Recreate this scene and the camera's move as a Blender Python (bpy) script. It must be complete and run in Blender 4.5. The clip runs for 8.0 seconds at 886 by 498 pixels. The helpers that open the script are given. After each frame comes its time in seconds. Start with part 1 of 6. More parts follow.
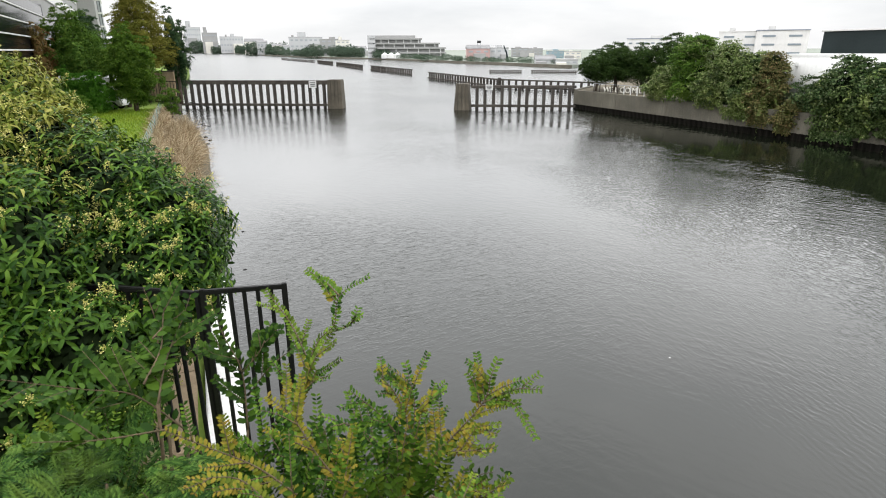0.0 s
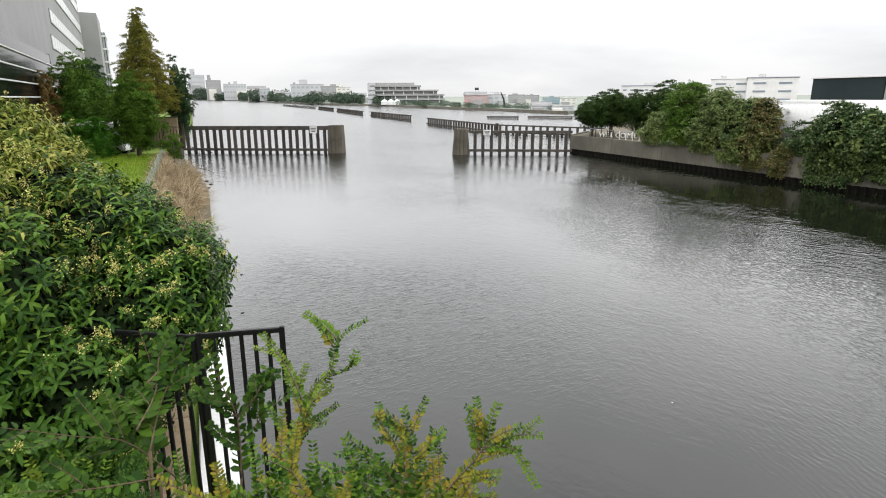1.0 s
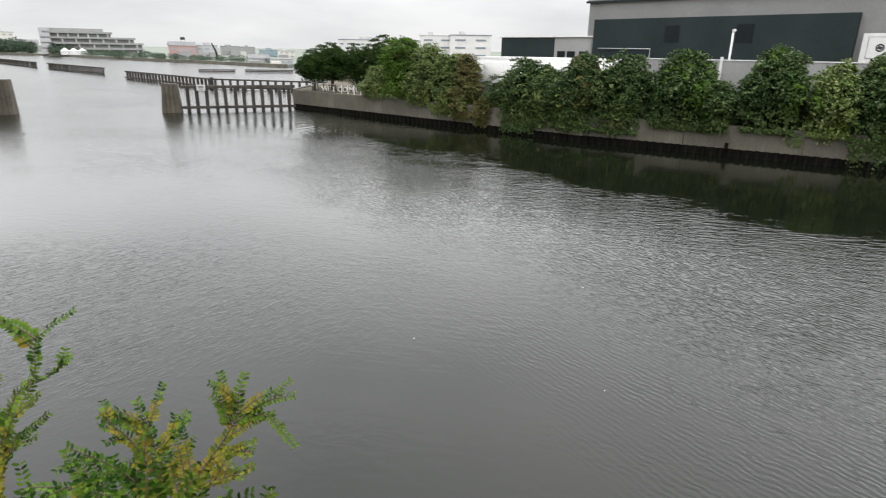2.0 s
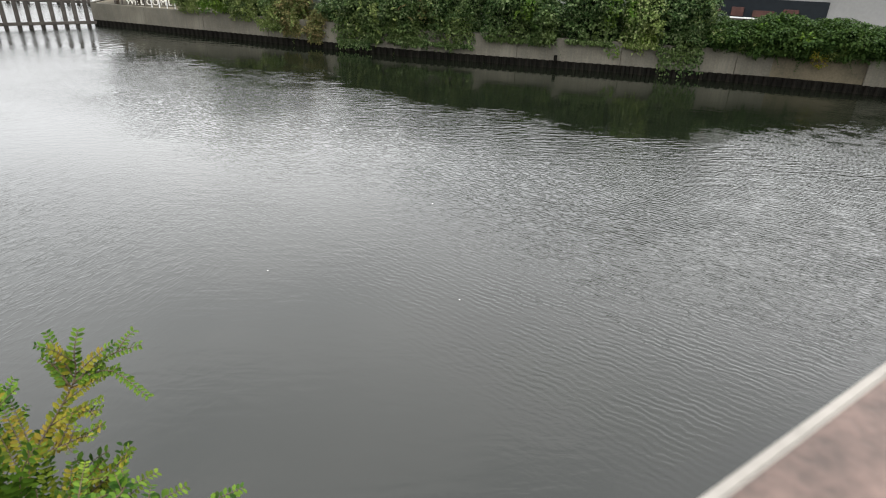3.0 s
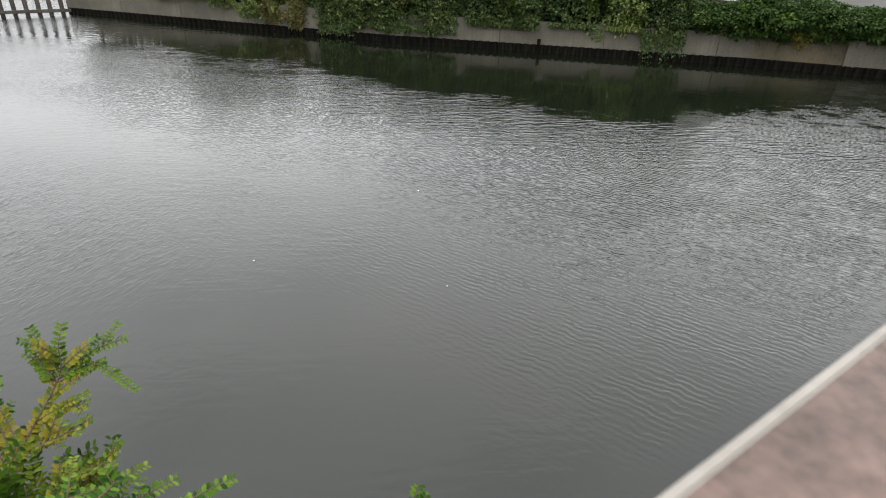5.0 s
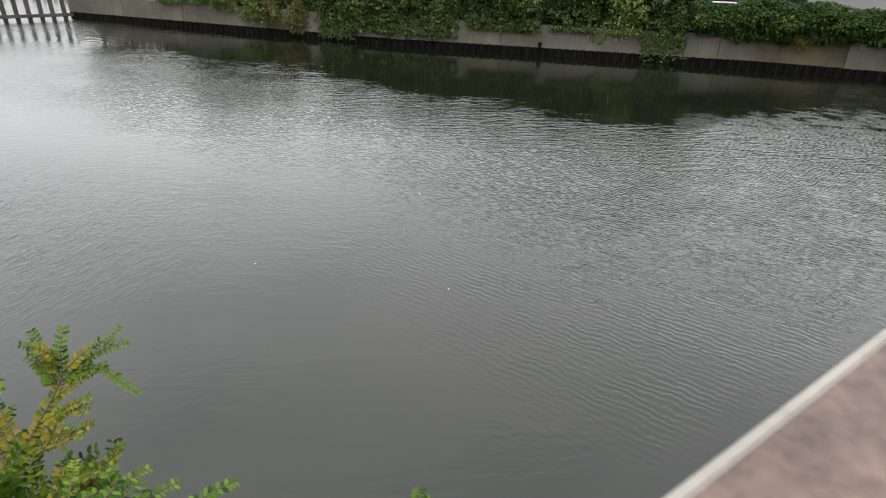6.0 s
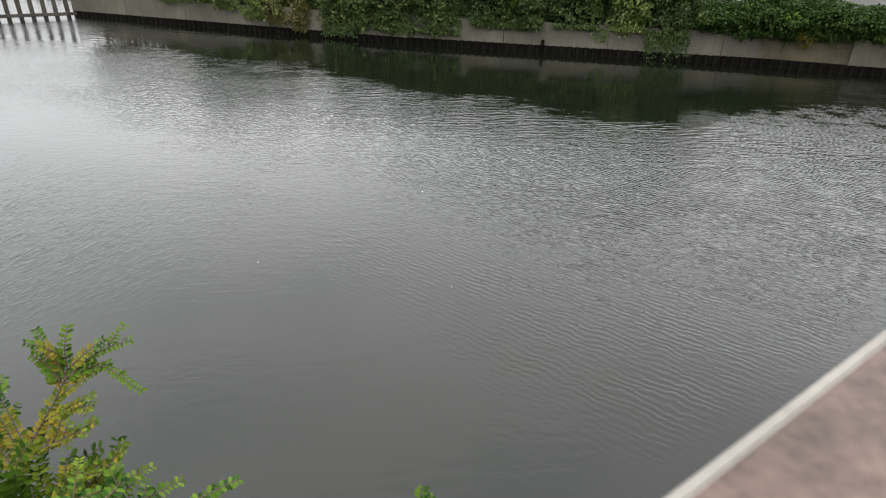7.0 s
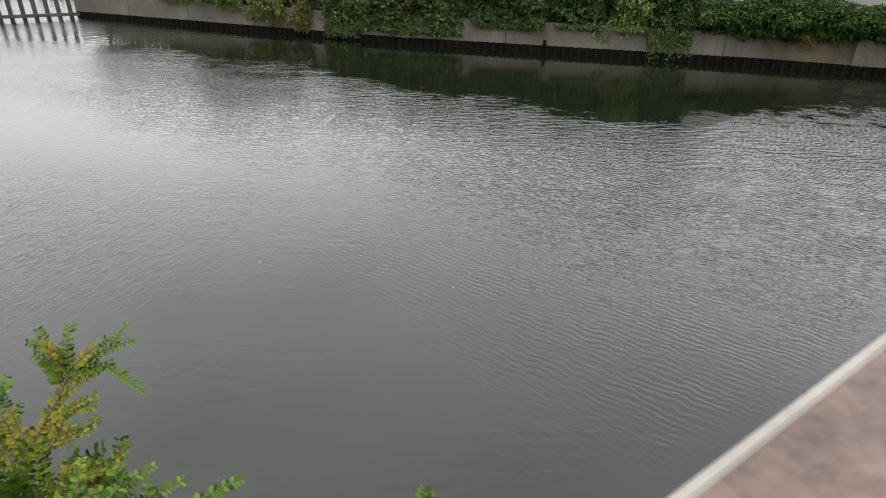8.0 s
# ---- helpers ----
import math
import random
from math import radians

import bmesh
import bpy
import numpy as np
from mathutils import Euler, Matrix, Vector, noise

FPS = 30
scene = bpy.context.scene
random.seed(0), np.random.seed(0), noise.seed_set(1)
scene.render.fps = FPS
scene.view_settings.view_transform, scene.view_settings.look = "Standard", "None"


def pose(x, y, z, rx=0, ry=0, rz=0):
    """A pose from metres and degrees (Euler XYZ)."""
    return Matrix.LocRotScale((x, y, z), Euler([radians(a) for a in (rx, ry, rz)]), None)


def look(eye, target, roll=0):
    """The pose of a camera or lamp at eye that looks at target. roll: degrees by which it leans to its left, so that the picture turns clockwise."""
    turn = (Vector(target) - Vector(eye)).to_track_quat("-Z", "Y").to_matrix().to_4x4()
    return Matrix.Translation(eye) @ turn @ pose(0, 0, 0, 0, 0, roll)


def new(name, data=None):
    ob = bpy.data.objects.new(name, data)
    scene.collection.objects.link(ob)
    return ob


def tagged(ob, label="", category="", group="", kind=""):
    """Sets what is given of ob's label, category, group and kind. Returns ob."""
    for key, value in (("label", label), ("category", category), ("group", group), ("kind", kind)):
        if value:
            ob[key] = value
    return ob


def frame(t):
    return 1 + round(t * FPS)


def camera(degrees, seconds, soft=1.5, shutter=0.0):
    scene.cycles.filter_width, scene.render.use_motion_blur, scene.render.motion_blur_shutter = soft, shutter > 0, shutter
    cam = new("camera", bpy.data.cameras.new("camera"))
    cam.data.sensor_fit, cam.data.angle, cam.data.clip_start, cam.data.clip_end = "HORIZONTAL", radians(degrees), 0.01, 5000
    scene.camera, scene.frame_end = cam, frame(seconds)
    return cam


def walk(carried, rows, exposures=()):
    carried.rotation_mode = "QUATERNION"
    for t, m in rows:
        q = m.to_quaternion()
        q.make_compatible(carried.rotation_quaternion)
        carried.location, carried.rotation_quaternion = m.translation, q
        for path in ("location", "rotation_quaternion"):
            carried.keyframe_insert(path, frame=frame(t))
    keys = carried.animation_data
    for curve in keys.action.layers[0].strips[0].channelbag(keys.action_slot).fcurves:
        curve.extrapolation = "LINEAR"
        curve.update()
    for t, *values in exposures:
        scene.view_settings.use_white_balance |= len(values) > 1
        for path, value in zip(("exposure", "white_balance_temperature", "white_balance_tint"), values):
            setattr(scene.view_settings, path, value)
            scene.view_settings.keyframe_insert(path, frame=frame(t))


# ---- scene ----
# ---- camera ----
cam = camera(73.78, 8.0, soft=1.0, shutter=0.12)
EYE = (0.0, 0.0, 7.0)
# seconds, yaw, pitch, roll
TURNS = [
    (0.0, 0.00, -18.71, -0.27), (0.5, 0.03, -17.65, -0.38), (1.0, -0.15, -14.55, -0.30),
    (1.2, -2.27, -14.04, -0.15), (1.3, -5.49, -13.43, 0.07), (1.5, -12.48, -13.67, 0.28),
    (1.6, -16.54, -14.89, 0.55), (1.8, -21.74, -16.79, 0.74), (2.0, -26.26, -18.62, 0.89),
    (2.2, -31.34, -20.95, 1.21), (2.5, -36.90, -23.50, 1.55), (2.9, -41.20, -25.60, 1.80),
    (3.3, -43.23, -26.44, 1.91), (3.5, -43.88, -26.97, 1.87), (4.0, -44.65, -26.52, 1.83),
    (4.5, -43.57, -27.25, 1.53), (5.2, -43.30, -27.02, 1.40), (6.0, -43.18, -26.83, 1.29), (6.5, -43.06, -26.94, 1.15),
    (7.0, -42.87, -27.02, 1.08), (7.5, -42.68, -26.93, 1.07), (8.0, -42.66, -27.00, 1.03),
]
# the carrier sways two centimetres to the right while turning
SWAY = [(1.0, 0.0), (1.2, 0.003), (1.3, 0.006), (1.5, 0.011), (1.6, 0.013), (1.8, 0.015), (2.0, 0.016), (2.2, 0.018), (2.5, 0.02), (9.0, 0.022)]


def swayed(t):
    if t <= SWAY[0][0]:
        return 0.0
    for (t0, a), (t1, b) in zip(SWAY, SWAY[1:]):
        if t <= t1:
            return a + (b - a) * (t - t0) / (t1 - t0)
    return SWAY[-1][1]


walk(cam, [(t, pose(EYE[0] + swayed(t), EYE[1], EYE[2], 90 + p, 0, y) @ pose(0, 0, 0, 0, 0, r)) for t, y, p, r in TURNS],
     [(0.0, 0.19), (1.0, 0.1), (1.5, 0.03), (2.0, 0.0), (3.3, 0.47), (3.6, 0.45), (4.0, 0.3), (4.5, 0.23), (5.9, 0.16), (8.0, 0.16)])
cam.data.dof.use_dof = True
cam.data.dof.focus_distance = 30.0
cam.data.dof.aperture_fstop = 5.6

# ---- sky and sun ----
world = bpy.data.worlds.new("overcast_sky")
scene.world = world
world.use_nodes = True
wn, wl = world.node_tree.nodes, world.node_tree.links
wn.clear()
w_out = wn.new("ShaderNodeOutputWorld")
w_bg = wn.new("ShaderNodeBackground")
w_sky = wn.new("ShaderNodeTexSky")
w_sky.sky_type = 'NISHITA'
w_sky.sun_disc = False
w_sky.sun_elevation = radians(68)
w_sky.sun_rotation = radians(200)
w_co = wn.new("ShaderNodeTexCoord")
w_map = wn.new("ShaderNodeMapping")
w_map.inputs["Scale"].default_value = (1.2, 1.2, 5.0)
w_no = wn.new("ShaderNodeTexNoise")
w_no.inputs["Scale"].default_value = 2.2
w_no.inputs["Detail"].default_value = 6.0
w_no.inputs["Roughness"].default_value = 0.55
w_ramp = wn.new("ShaderNodeValToRGB")
w_ramp.color_ramp.elements[0].position = 0.34
w_ramp.color_ramp.elements[0].color = (7.3, 7.42, 7.58, 1)
w_ramp.color_ramp.elements[1].position = 0.60
w_ramp.color_ramp.elements[1].color = (9.0, 9.0, 9.05, 1)
w_mix = wn.new("ShaderNodeMix")
w_mix.data_type = 'RGBA'
w_mix.inputs[0].default_value = 0.94
wl.new(w_co.outputs["Generated"], w_map.inputs["Vector"])
wl.new(w_map.outputs["Vector"], w_no.inputs["Vector"])
wl.new(w_no.outputs["Fac"], w_ramp.inputs["Fac"])
wl.new(w_sky.outputs["Color"], w_mix.inputs[6])
# an overcast sky is brighter overhead than at the horizon
w_sep = wn.new("ShaderNodeSeparateXYZ")
w_up = wn.new("ShaderNodeMath")
w_up.operation = 'MULTIPLY_ADD'
w_up.inputs[1].default_value = 1.2
w_lift = wn.new("ShaderNodeMapRange")
w_lift.interpolation_type = 'SMOOTHSTEP'
for key, value in (("From Min", 0.05), ("From Max", 0.25), ("To Min", 1.0), ("To Max", 2.6)):
    w_lift.inputs[key].default_value = value
w_mul = wn.new("ShaderNodeVectorMath")
w_mul.operation = 'SCALE'
wl.new(w_co.outputs["Generated"], w_sep.inputs[0])
wl.new(w_sep.outputs["Z"], w_up.inputs[0])
wl.new(w_sep.outputs["Z"], w_lift.inputs["Value"])
wl.new(w_lift.outputs[0], w_up.inputs[2])
wl.new(w_ramp.outputs["Color"], w_mul.inputs[0])
wl.new(w_up.outputs[0], w_mul.inputs["Scale"])
wl.new(w_mul.outputs["Vector"], w_mix.inputs[7])
wl.new(w_mix.outputs[2], w_bg.inputs["Color"])
w_bg.inputs["Strength"].default_value = 0.1
wl.new(w_bg.outputs["Background"], w_out.inputs["Surface"])

sun = new("sun", bpy.data.lights.new("sun", 'SUN'))
sun.data.energy = 0.9
sun.data.angle = radians(40)
sun.data.color = (1.0, 0.97, 0.93)
sun.matrix_world = look((0, 0, 60), (8, 18, 10))


# ---- materials ----
def nodes_of(name):
    m = bpy.data.materials.new(name)
    m.use_nodes = True
    n, l = m.node_tree.nodes, m.node_tree.links
    return m, n, l, n["Principled BSDF"]


def surface(name, low, high, rough=0.8, scale=1.5, fine=18.0, bump=0.3, metal=0.0, streak=0.0, dirt=None, island=0.0, ribs=0.0, span=(0.38, 0.78), spec=0.3):
    """A weathered solid: two colours mixed by coarse and fine noise, optional rain streaks and ribs."""
    m, n, l, p = nodes_of(name)
    co = n.new("ShaderNodeTexCoord")
    a = n.new("ShaderNodeTexNoise")
    a.inputs["Scale"].default_value, a.inputs["Detail"].default_value = scale, 6
    b = n.new("ShaderNodeTexNoise")
    b.inputs["Scale"].default_value, b.inputs["Detail"].default_value = fine, 4
    l.new(co.outputs["Object"], a.inputs["Vector"])
    l.new(co.outputs["Object"], b.inputs["Vector"])
    s = n.new("ShaderNodeMath")
    s.operation = 'MULTIPLY_ADD'
    s.inputs[1].default_value, s.inputs[2].default_value = 0.45, 0.0
    l.new(b.outputs["Fac"], s.inputs[0])
    t = n.new("ShaderNodeMath")
    t.operation = 'MULTIPLY_ADD'
    t.inputs[1].default_value = 0.75
    l.new(a.outputs["Fac"], t.inputs[0])
    l.new(s.outputs[0], t.inputs[2])
    fac = t.outputs[0]
    r = n.new("ShaderNodeValToRGB")
    r.color_ramp.elements[0].position, r.color_ramp.elements[0].color = span[0], (*low, 1)
    r.color_ramp.elements[1].position, r.color_ramp.elements[1].color = span[1], (*high, 1)
    l.new(fac, r.inputs["Fac"])
    col = r.outputs["Color"]
    if streak:
        mp = n.new("ShaderNodeMapping")
        mp.inputs["Scale"].default_value = (2.5, 2.5, 0.12)
        l.new(co.outputs["Object"], mp.inputs["Vector"])
        st = n.new("ShaderNodeTexNoise")
        st.inputs["Scale"].default_value, st.inputs["Detail"].default_value = 2.0, 5
        l.new(mp.outputs["Vector"], st.inputs["Vector"])
        sr = n.new("ShaderNodeMapRange")
        sr.inputs["From Min"].default_value, sr.inputs["From Max"].default_value = 0.45, 0.75
        sr.inputs["To Max"].default_value = streak
        l.new(st.outputs["Fac"], sr.inputs["Value"])
        mx = n.new("ShaderNodeMix")
        mx.data_type = 'RGBA'
        mx.inputs[7].default_value = (*(dirt or tuple(c * 0.35 for c in low)), 1)
        l.new(sr.outputs[0], mx.inputs[0])
        l.new(col, mx.inputs[6])
        col = mx.outputs[2]
    if island:
        oi = n.new("ShaderNodeObjectInfo")
        hs = n.new("ShaderNodeHueSaturation")
        mr = n.new("ShaderNodeMapRange")
        mr.inputs["To Min"].default_value, mr.inputs["To Max"].default_value = 1 - island, 1 + island
        l.new(oi.outputs["Random"], mr.inputs["Value"])
        l.new(mr.outputs[0], hs.inputs["Value"])
        l.new(col, hs.inputs["Color"])
        col = hs.outputs["Color"]
    l.new(col, p.inputs["Base Color"])
    p.inputs["Roughness"].default_value = rough
    p.inputs["Specular IOR Level"].default_value = spec
    p.inputs["Metallic"].default_value = metal
    height = fac
    if ribs:
        wv = n.new("ShaderNodeTexWave")
        wv.inputs["Scale"].default_value = ribs
        l.new(co.outputs["Object"], wv.inputs["Vector"])
        ad = n.new("ShaderNodeMath")
        ad.operation = 'MULTIPLY_ADD'
        ad.inputs[1].default_value = 0.8
        l.new(wv.outputs["Fac"], ad.inputs[0])
        l.new(fac, ad.inputs[2])
        height = ad.outputs[0]
    if bump:
        bp = n.new("ShaderNodeBump")
        bp.inputs["Strength"].default_value = bump
        bp.inputs["Distance"].default_value = 0.02
        l.new(height, bp.inputs["Height"])
        l.new(bp.outputs["Normal"], p.inputs["Normal"])
    return m


def foliage(name, stops, rough=0.5, patch=0.5, yellow=(0.30, 0.24, 0.04), glow=0.22, bias=0.0, spec=0.06):
    """Leaves: each one takes its own colour from the ramp; patches of the plant turn yellow."""
    m, n, l, p = nodes_of(name)
    geo = n.new("ShaderNodeNewGeometry")
    r = n.new("ShaderNodeValToRGB")
    r.color_ramp.elements[0].color = (*stops[0], 1)
    r.color_ramp.elements[1].color = (*stops[-1], 1)
    for i, c in enumerate(stops[1:-1], 1):
        e = r.color_ramp.elements.new(i / (len(stops) - 1))
        e.color = (*c, 1)
    l.new(geo.outputs["Random Per Island"], r.inputs["Fac"])
    co = n.new("ShaderNodeTexCoord")
    no = n.new("ShaderNodeTexNoise")
    no.inputs["Scale"].default_value, no.inputs["Detail"].default_value = patch, 3
    l.new(co.outputs["Object"], no.inputs["Vector"])
    mr = n.new("ShaderNodeMapRange")
    mr.inputs["From Min"].default_value, mr.inputs["From Max"].default_value = 0.52 - bias, 0.78 - bias
    mr.inputs["To Max"].default_value = 0.7
    l.new(no.outputs["Fac"], mr.inputs["Value"])
    mx = n.new("ShaderNodeMix")
    mx.data_type = 'RGBA'
    mx.inputs[7].default_value = (*yellow, 1)
    l.new(mr.outputs[0], mx.inputs[0])
    l.new(r.outputs["Color"], mx.inputs[6])
    l.new(mx.outputs[2], p.inputs["Base Color"])
    p.inputs["Roughness"].default_value = rough
    p.inputs["Specular IOR Level"].default_value = spec
    tr = n.new("ShaderNodeBsdfTranslucent")
    l.new(mx.outputs[2], tr.inputs["Color"])
    sh = n.new("ShaderNodeMixShader")
    sh.inputs[0].default_value = glow
    l.new(p.outputs[0], sh.inputs[1])
    l.new(tr.outputs[0], sh.inputs[2])
    l.new(sh.outputs[0], n["Material Output"].inputs["Surface"])
    return m


def plain(name, colour, rough=0.5, metal=0.0, spec=0.5):
    m, n, l, p = nodes_of(name)
    no = n.new("ShaderNodeTexNoise")
    no.inputs["Scale"].default_value, no.inputs["Detail"].default_value = 3.0, 5
    co = n.new("ShaderNodeTexCoord")
    l.new(co.outputs["Object"], no.inputs["Vector"])
    r = n.new("ShaderNodeValToRGB")
    r.color_ramp.elements[0].position, r.color_ramp.elements[0].color = 0.3, (*[c * 0.82 for c in colour], 1)
    r.color_ramp.elements[1].position, r.color_ramp.elements[1].color = 0.7, (*colour, 1)
    l.new(no.outputs["Fac"], r.inputs["Fac"])
    l.new(r.outputs["Color"], p.inputs["Base Color"])
    p.inputs["Roughness"].default_value, p.inputs["Metallic"].default_value = rough, metal
    p.inputs["Specular IOR Level"].default_value = spec
    return m


def water_material():
    m, n, l, p = nodes_of("canal_water")
    p.inputs["Base Color"].default_value = (0.0045, 0.0060, 0.0034, 1)
    p.inputs["Specular IOR Level"].default_value = 0.72
    p.inputs["Roughness"].default_value = 0.02
    p.inputs["IOR"].default_value = 1.333
    co = n.new("ShaderNodeTexCoord")

    def noise_at(scale, detail, rot=0.0, stretch=(1, 1, 1), distort=0.0):
        mp = n.new("ShaderNodeMapping")
        mp.vector_type = 'TEXTURE'
        mp.inputs["Rotation"].default_value = (0, 0, radians(rot))
        mp.inputs["Scale"].default_value = stretch
        l.new(co.outputs["Object"], mp.inputs["Vector"])
        t = n.new("ShaderNodeTexNoise")
        t.inputs["Scale"].default_value, t.inputs["Detail"].default_value, t.inputs["Distortion"].default_value = scale, detail, distort
        l.new(mp.outputs["Vector"], t.inputs["Vector"])
        return t.outputs["Fac"]

    def math_node(op, a, b=None, c=None):
        t = n.new("ShaderNodeMath")
        t.operation = op
        for k, v in enumerate((a, b, c)):
            if v is None:
                continue
            if isinstance(v, (int, float)):
                t.inputs[k].default_value = v
            else:
                l.new(v, t.inputs[k])
        return t.outputs[0]

    def ranged(v, a, b, lo, hi):
        t = n.new("ShaderNodeMapRange")
        t.interpolation_type = 'SMOOTHSTEP'
        for k, x in (("From Min", a), ("From Max", b), ("To Min", lo), ("To Max", hi)):
            t.inputs[k].default_value = x
        l.new(v, t.inputs["Value"])
        return t.outputs[0]

    # the east quay shelters a strip of flat water; beyond it fine wavelets, fading towards the west bank and the bridge
    sep = n.new("ShaderNodeSeparateXYZ")
    l.new(co.outputs["Object"], sep.inputs[0])
    x, y = sep.outputs["X"], sep.outputs["Y"]
    reach = math_node('ADD', math_node('MULTIPLY', x, 0.914), math_node('MULTIPLY', y, 0.406))
    ragged = math_node('MULTIPLY_ADD', noise_at(0.30, 4, 20, (0.8, 1.5, 1)), 7.0, reach)
    ragged = math_node('MULTIPLY_ADD', noise_at(1.0, 3, 10, (0.5, 1.4, 1)), 4.0, ragged)
    ragged = math_node('SUBTRACT', ragged, ranged(y, 18.0, 40.0, -1.3, 3.2))
    calm = ranged(ragged, 30.0, 38.4, 1.0, 0.16)
    lee = math_node('MAXIMUM', math_node('MULTIPLY', calm, calm), ranged(math_node('MULTIPLY_ADD', noise_at(0.2, 3), 10.0, y), 60.0, 76.0, 0.0, 1.0))
    wind = ranged(math_node('MULTIPLY_ADD', noise_at(0.12, 3), 14.0, reach), 12.0, 36.0, 0.13, 0.95)
    patch = ranged(noise_at(0.10, 3, 20, (1.0, 1.8, 1)), 0.36, 0.64, 0.45, 1.0)
    lee_b = ranged(math_node('MULTIPLY_ADD', x, 0.25, math_node('MULTIPLY_ADD', noise_at(0.5, 3), 3.0, y)), 3.5, 8.0, 0.12, 1.0)
    basin = ranged(y, 26.0, 60.0, 1.0, 0.7)
    gust = math_node('MULTIPLY', math_node('MULTIPLY', ranged(x, -10.0, -5.0, 0.0, 1.0), ranged(x, 2.0, 7.0, 1.0, 0.0)), math_node('MULTIPLY', ranged(y, 11.0, 15.0, 0.0, 1.0), ranged(y, 21.0, 30.0, 1.0, 0.0)))
    wind = math_node('MULTIPLY_ADD', gust, 0.55, wind)
    force = math_node('MULTIPLY', math_node('MULTIPLY', lee, lee_b), math_node('MULTIPLY', math_node('MULTIPLY', wind, patch), basin))
    wave_a = ranged(noise_at(1.0, 2.2, 12, (0.105, 0.26, 1), 0.9), 0.40, 0.68, 0.0, 1.0)
    wave_b = ranged(noise_at(1.0, 2.2, 118, (0.13, 0.40, 1), 0.9), 0.40, 0.70, 0.0, 1.0)
    which = ranged(math_node('MULTIPLY_ADD', noise_at(0.15, 2), 8.0, x), 4.0, 12.0, 0.0, 1.0)
    mx = n.new("ShaderNodeMix")
    l.new(which, mx.inputs[0])
    l.new(wave_b, mx.inputs[2])
    l.new(wave_a, mx.inputs[3])
    b1 = n.new("ShaderNodeBump")
    b1.inputs["Distance"].default_value = 0.0135
    l.new(force, b1.inputs["Strength"])
    l.new(mx.outputs[0], b1.inputs["Height"])
    wmp = n.new("ShaderNodeMapping")
    wmp.vector_type = 'TEXTURE'
    wmp.inputs["Rotation"].default_value = (0, 0, radians(10))
    l.new(co.outputs["Object"], wmp.inputs["Vector"])
    rows = n.new("ShaderNodeTexWave")
    for key, value in (("Scale", 1.9), ("Distortion", 7.0), ("Detail", 2.0), ("Detail Scale", 0.9), ("Detail Roughness", 0.55)):
        rows.inputs[key].default_value = value
    l.new(wmp.outputs["Vector"], rows.inputs["Vector"])
    edge_x = ranged(math_node('MULTIPLY_ADD', noise_at(0.45, 3), 5.0, x), 7.2, 11.5, 0.0, 1.0)
    edge_y = math_node('MULTIPLY', ranged(math_node('MULTIPLY_ADD', noise_at(0.7, 3), 2.5, y), 2.4, 4.2, 0.0, 1.0), ranged(y, 7.0, 15.0, 1.0, 0.0))
    b0 = n.new("ShaderNodeBump")
    b0.inputs["Distance"].default_value = 0.006
    l.new(math_node('MULTIPLY', math_node('MULTIPLY', edge_x, edge_y), ranged(noise_at(0.8, 3), 0.3, 0.65, 0.35, 1.0)), b0.inputs["Strength"])
    l.new(rows.outputs["Fac"], b0.inputs["Height"])
    l.new(b0.outputs["Normal"], b1.inputs["Normal"])
    b2 = n.new("ShaderNodeBump")
    b2.inputs["Distance"].default_value = 0.026
    north = ranged(y, 44.0, 62.0, 0.07, 1.6)
    sheltered = math_node('MULTIPLY', ranged(lee, 0.04, 0.4, 0.16, 0.0), ranged(y, 40.0, 60.0, 1.0, 0.0))
    l.new(math_node('ADD', math_node('MULTIPLY_ADD', force, 0.45, north), sheltered), b2.inputs["Strength"])
    l.new(noise_at(1.0, 2, 35, (0.5, 1.3, 1)), b2.inputs["Height"])
    l.new(b1.outputs["Normal"], b2.inputs["Normal"])
    # along the edge of the sheltered strip longer wavelets catch the sky
    fringe = math_node('MULTIPLY', ranged(ragged, 29.0, 33.5, 0.1, 1.0), math_node('MULTIPLY', ranged(ragged, 33.8, 37.4, 1.0, 0.0), ranged(y, 44.0, 56.0, 1.0, 0.0)))
    b3 = n.new("ShaderNodeBump")
    b3.inputs["Distance"].default_value = 0.024
    l.new(math_node('MULTIPLY', fringe, ranged(noise_at(0.35, 3, 50, (0.6, 2.0, 1)), 0.35, 0.6, 0.25, 1.0)), b3.inputs["Strength"])
    l.new(ranged(noise_at(1.0, 2, 52, (0.26, 0.85, 1), 0.5), 0.35, 0.72, 0.0, 1.0), b3.inputs["Height"])
    l.new(b2.outputs["Normal"], b3.inputs["Normal"])
    l.new(b3.outputs["Normal"], p.inputs["Normal"])
    # far out the wavelets are too fine to tell apart
    l.new(math_node('MULTIPLY_ADD', lee, math_node('ADD', ranged(y, 16.0, 48.0, 0.02, 0.09), ranged(y, 44.0, 62.0, 0.0, 0.03)), ranged(lee, 0.03, 0.35, 0.055, 0.05)), p.inputs["Roughness"])
    return m


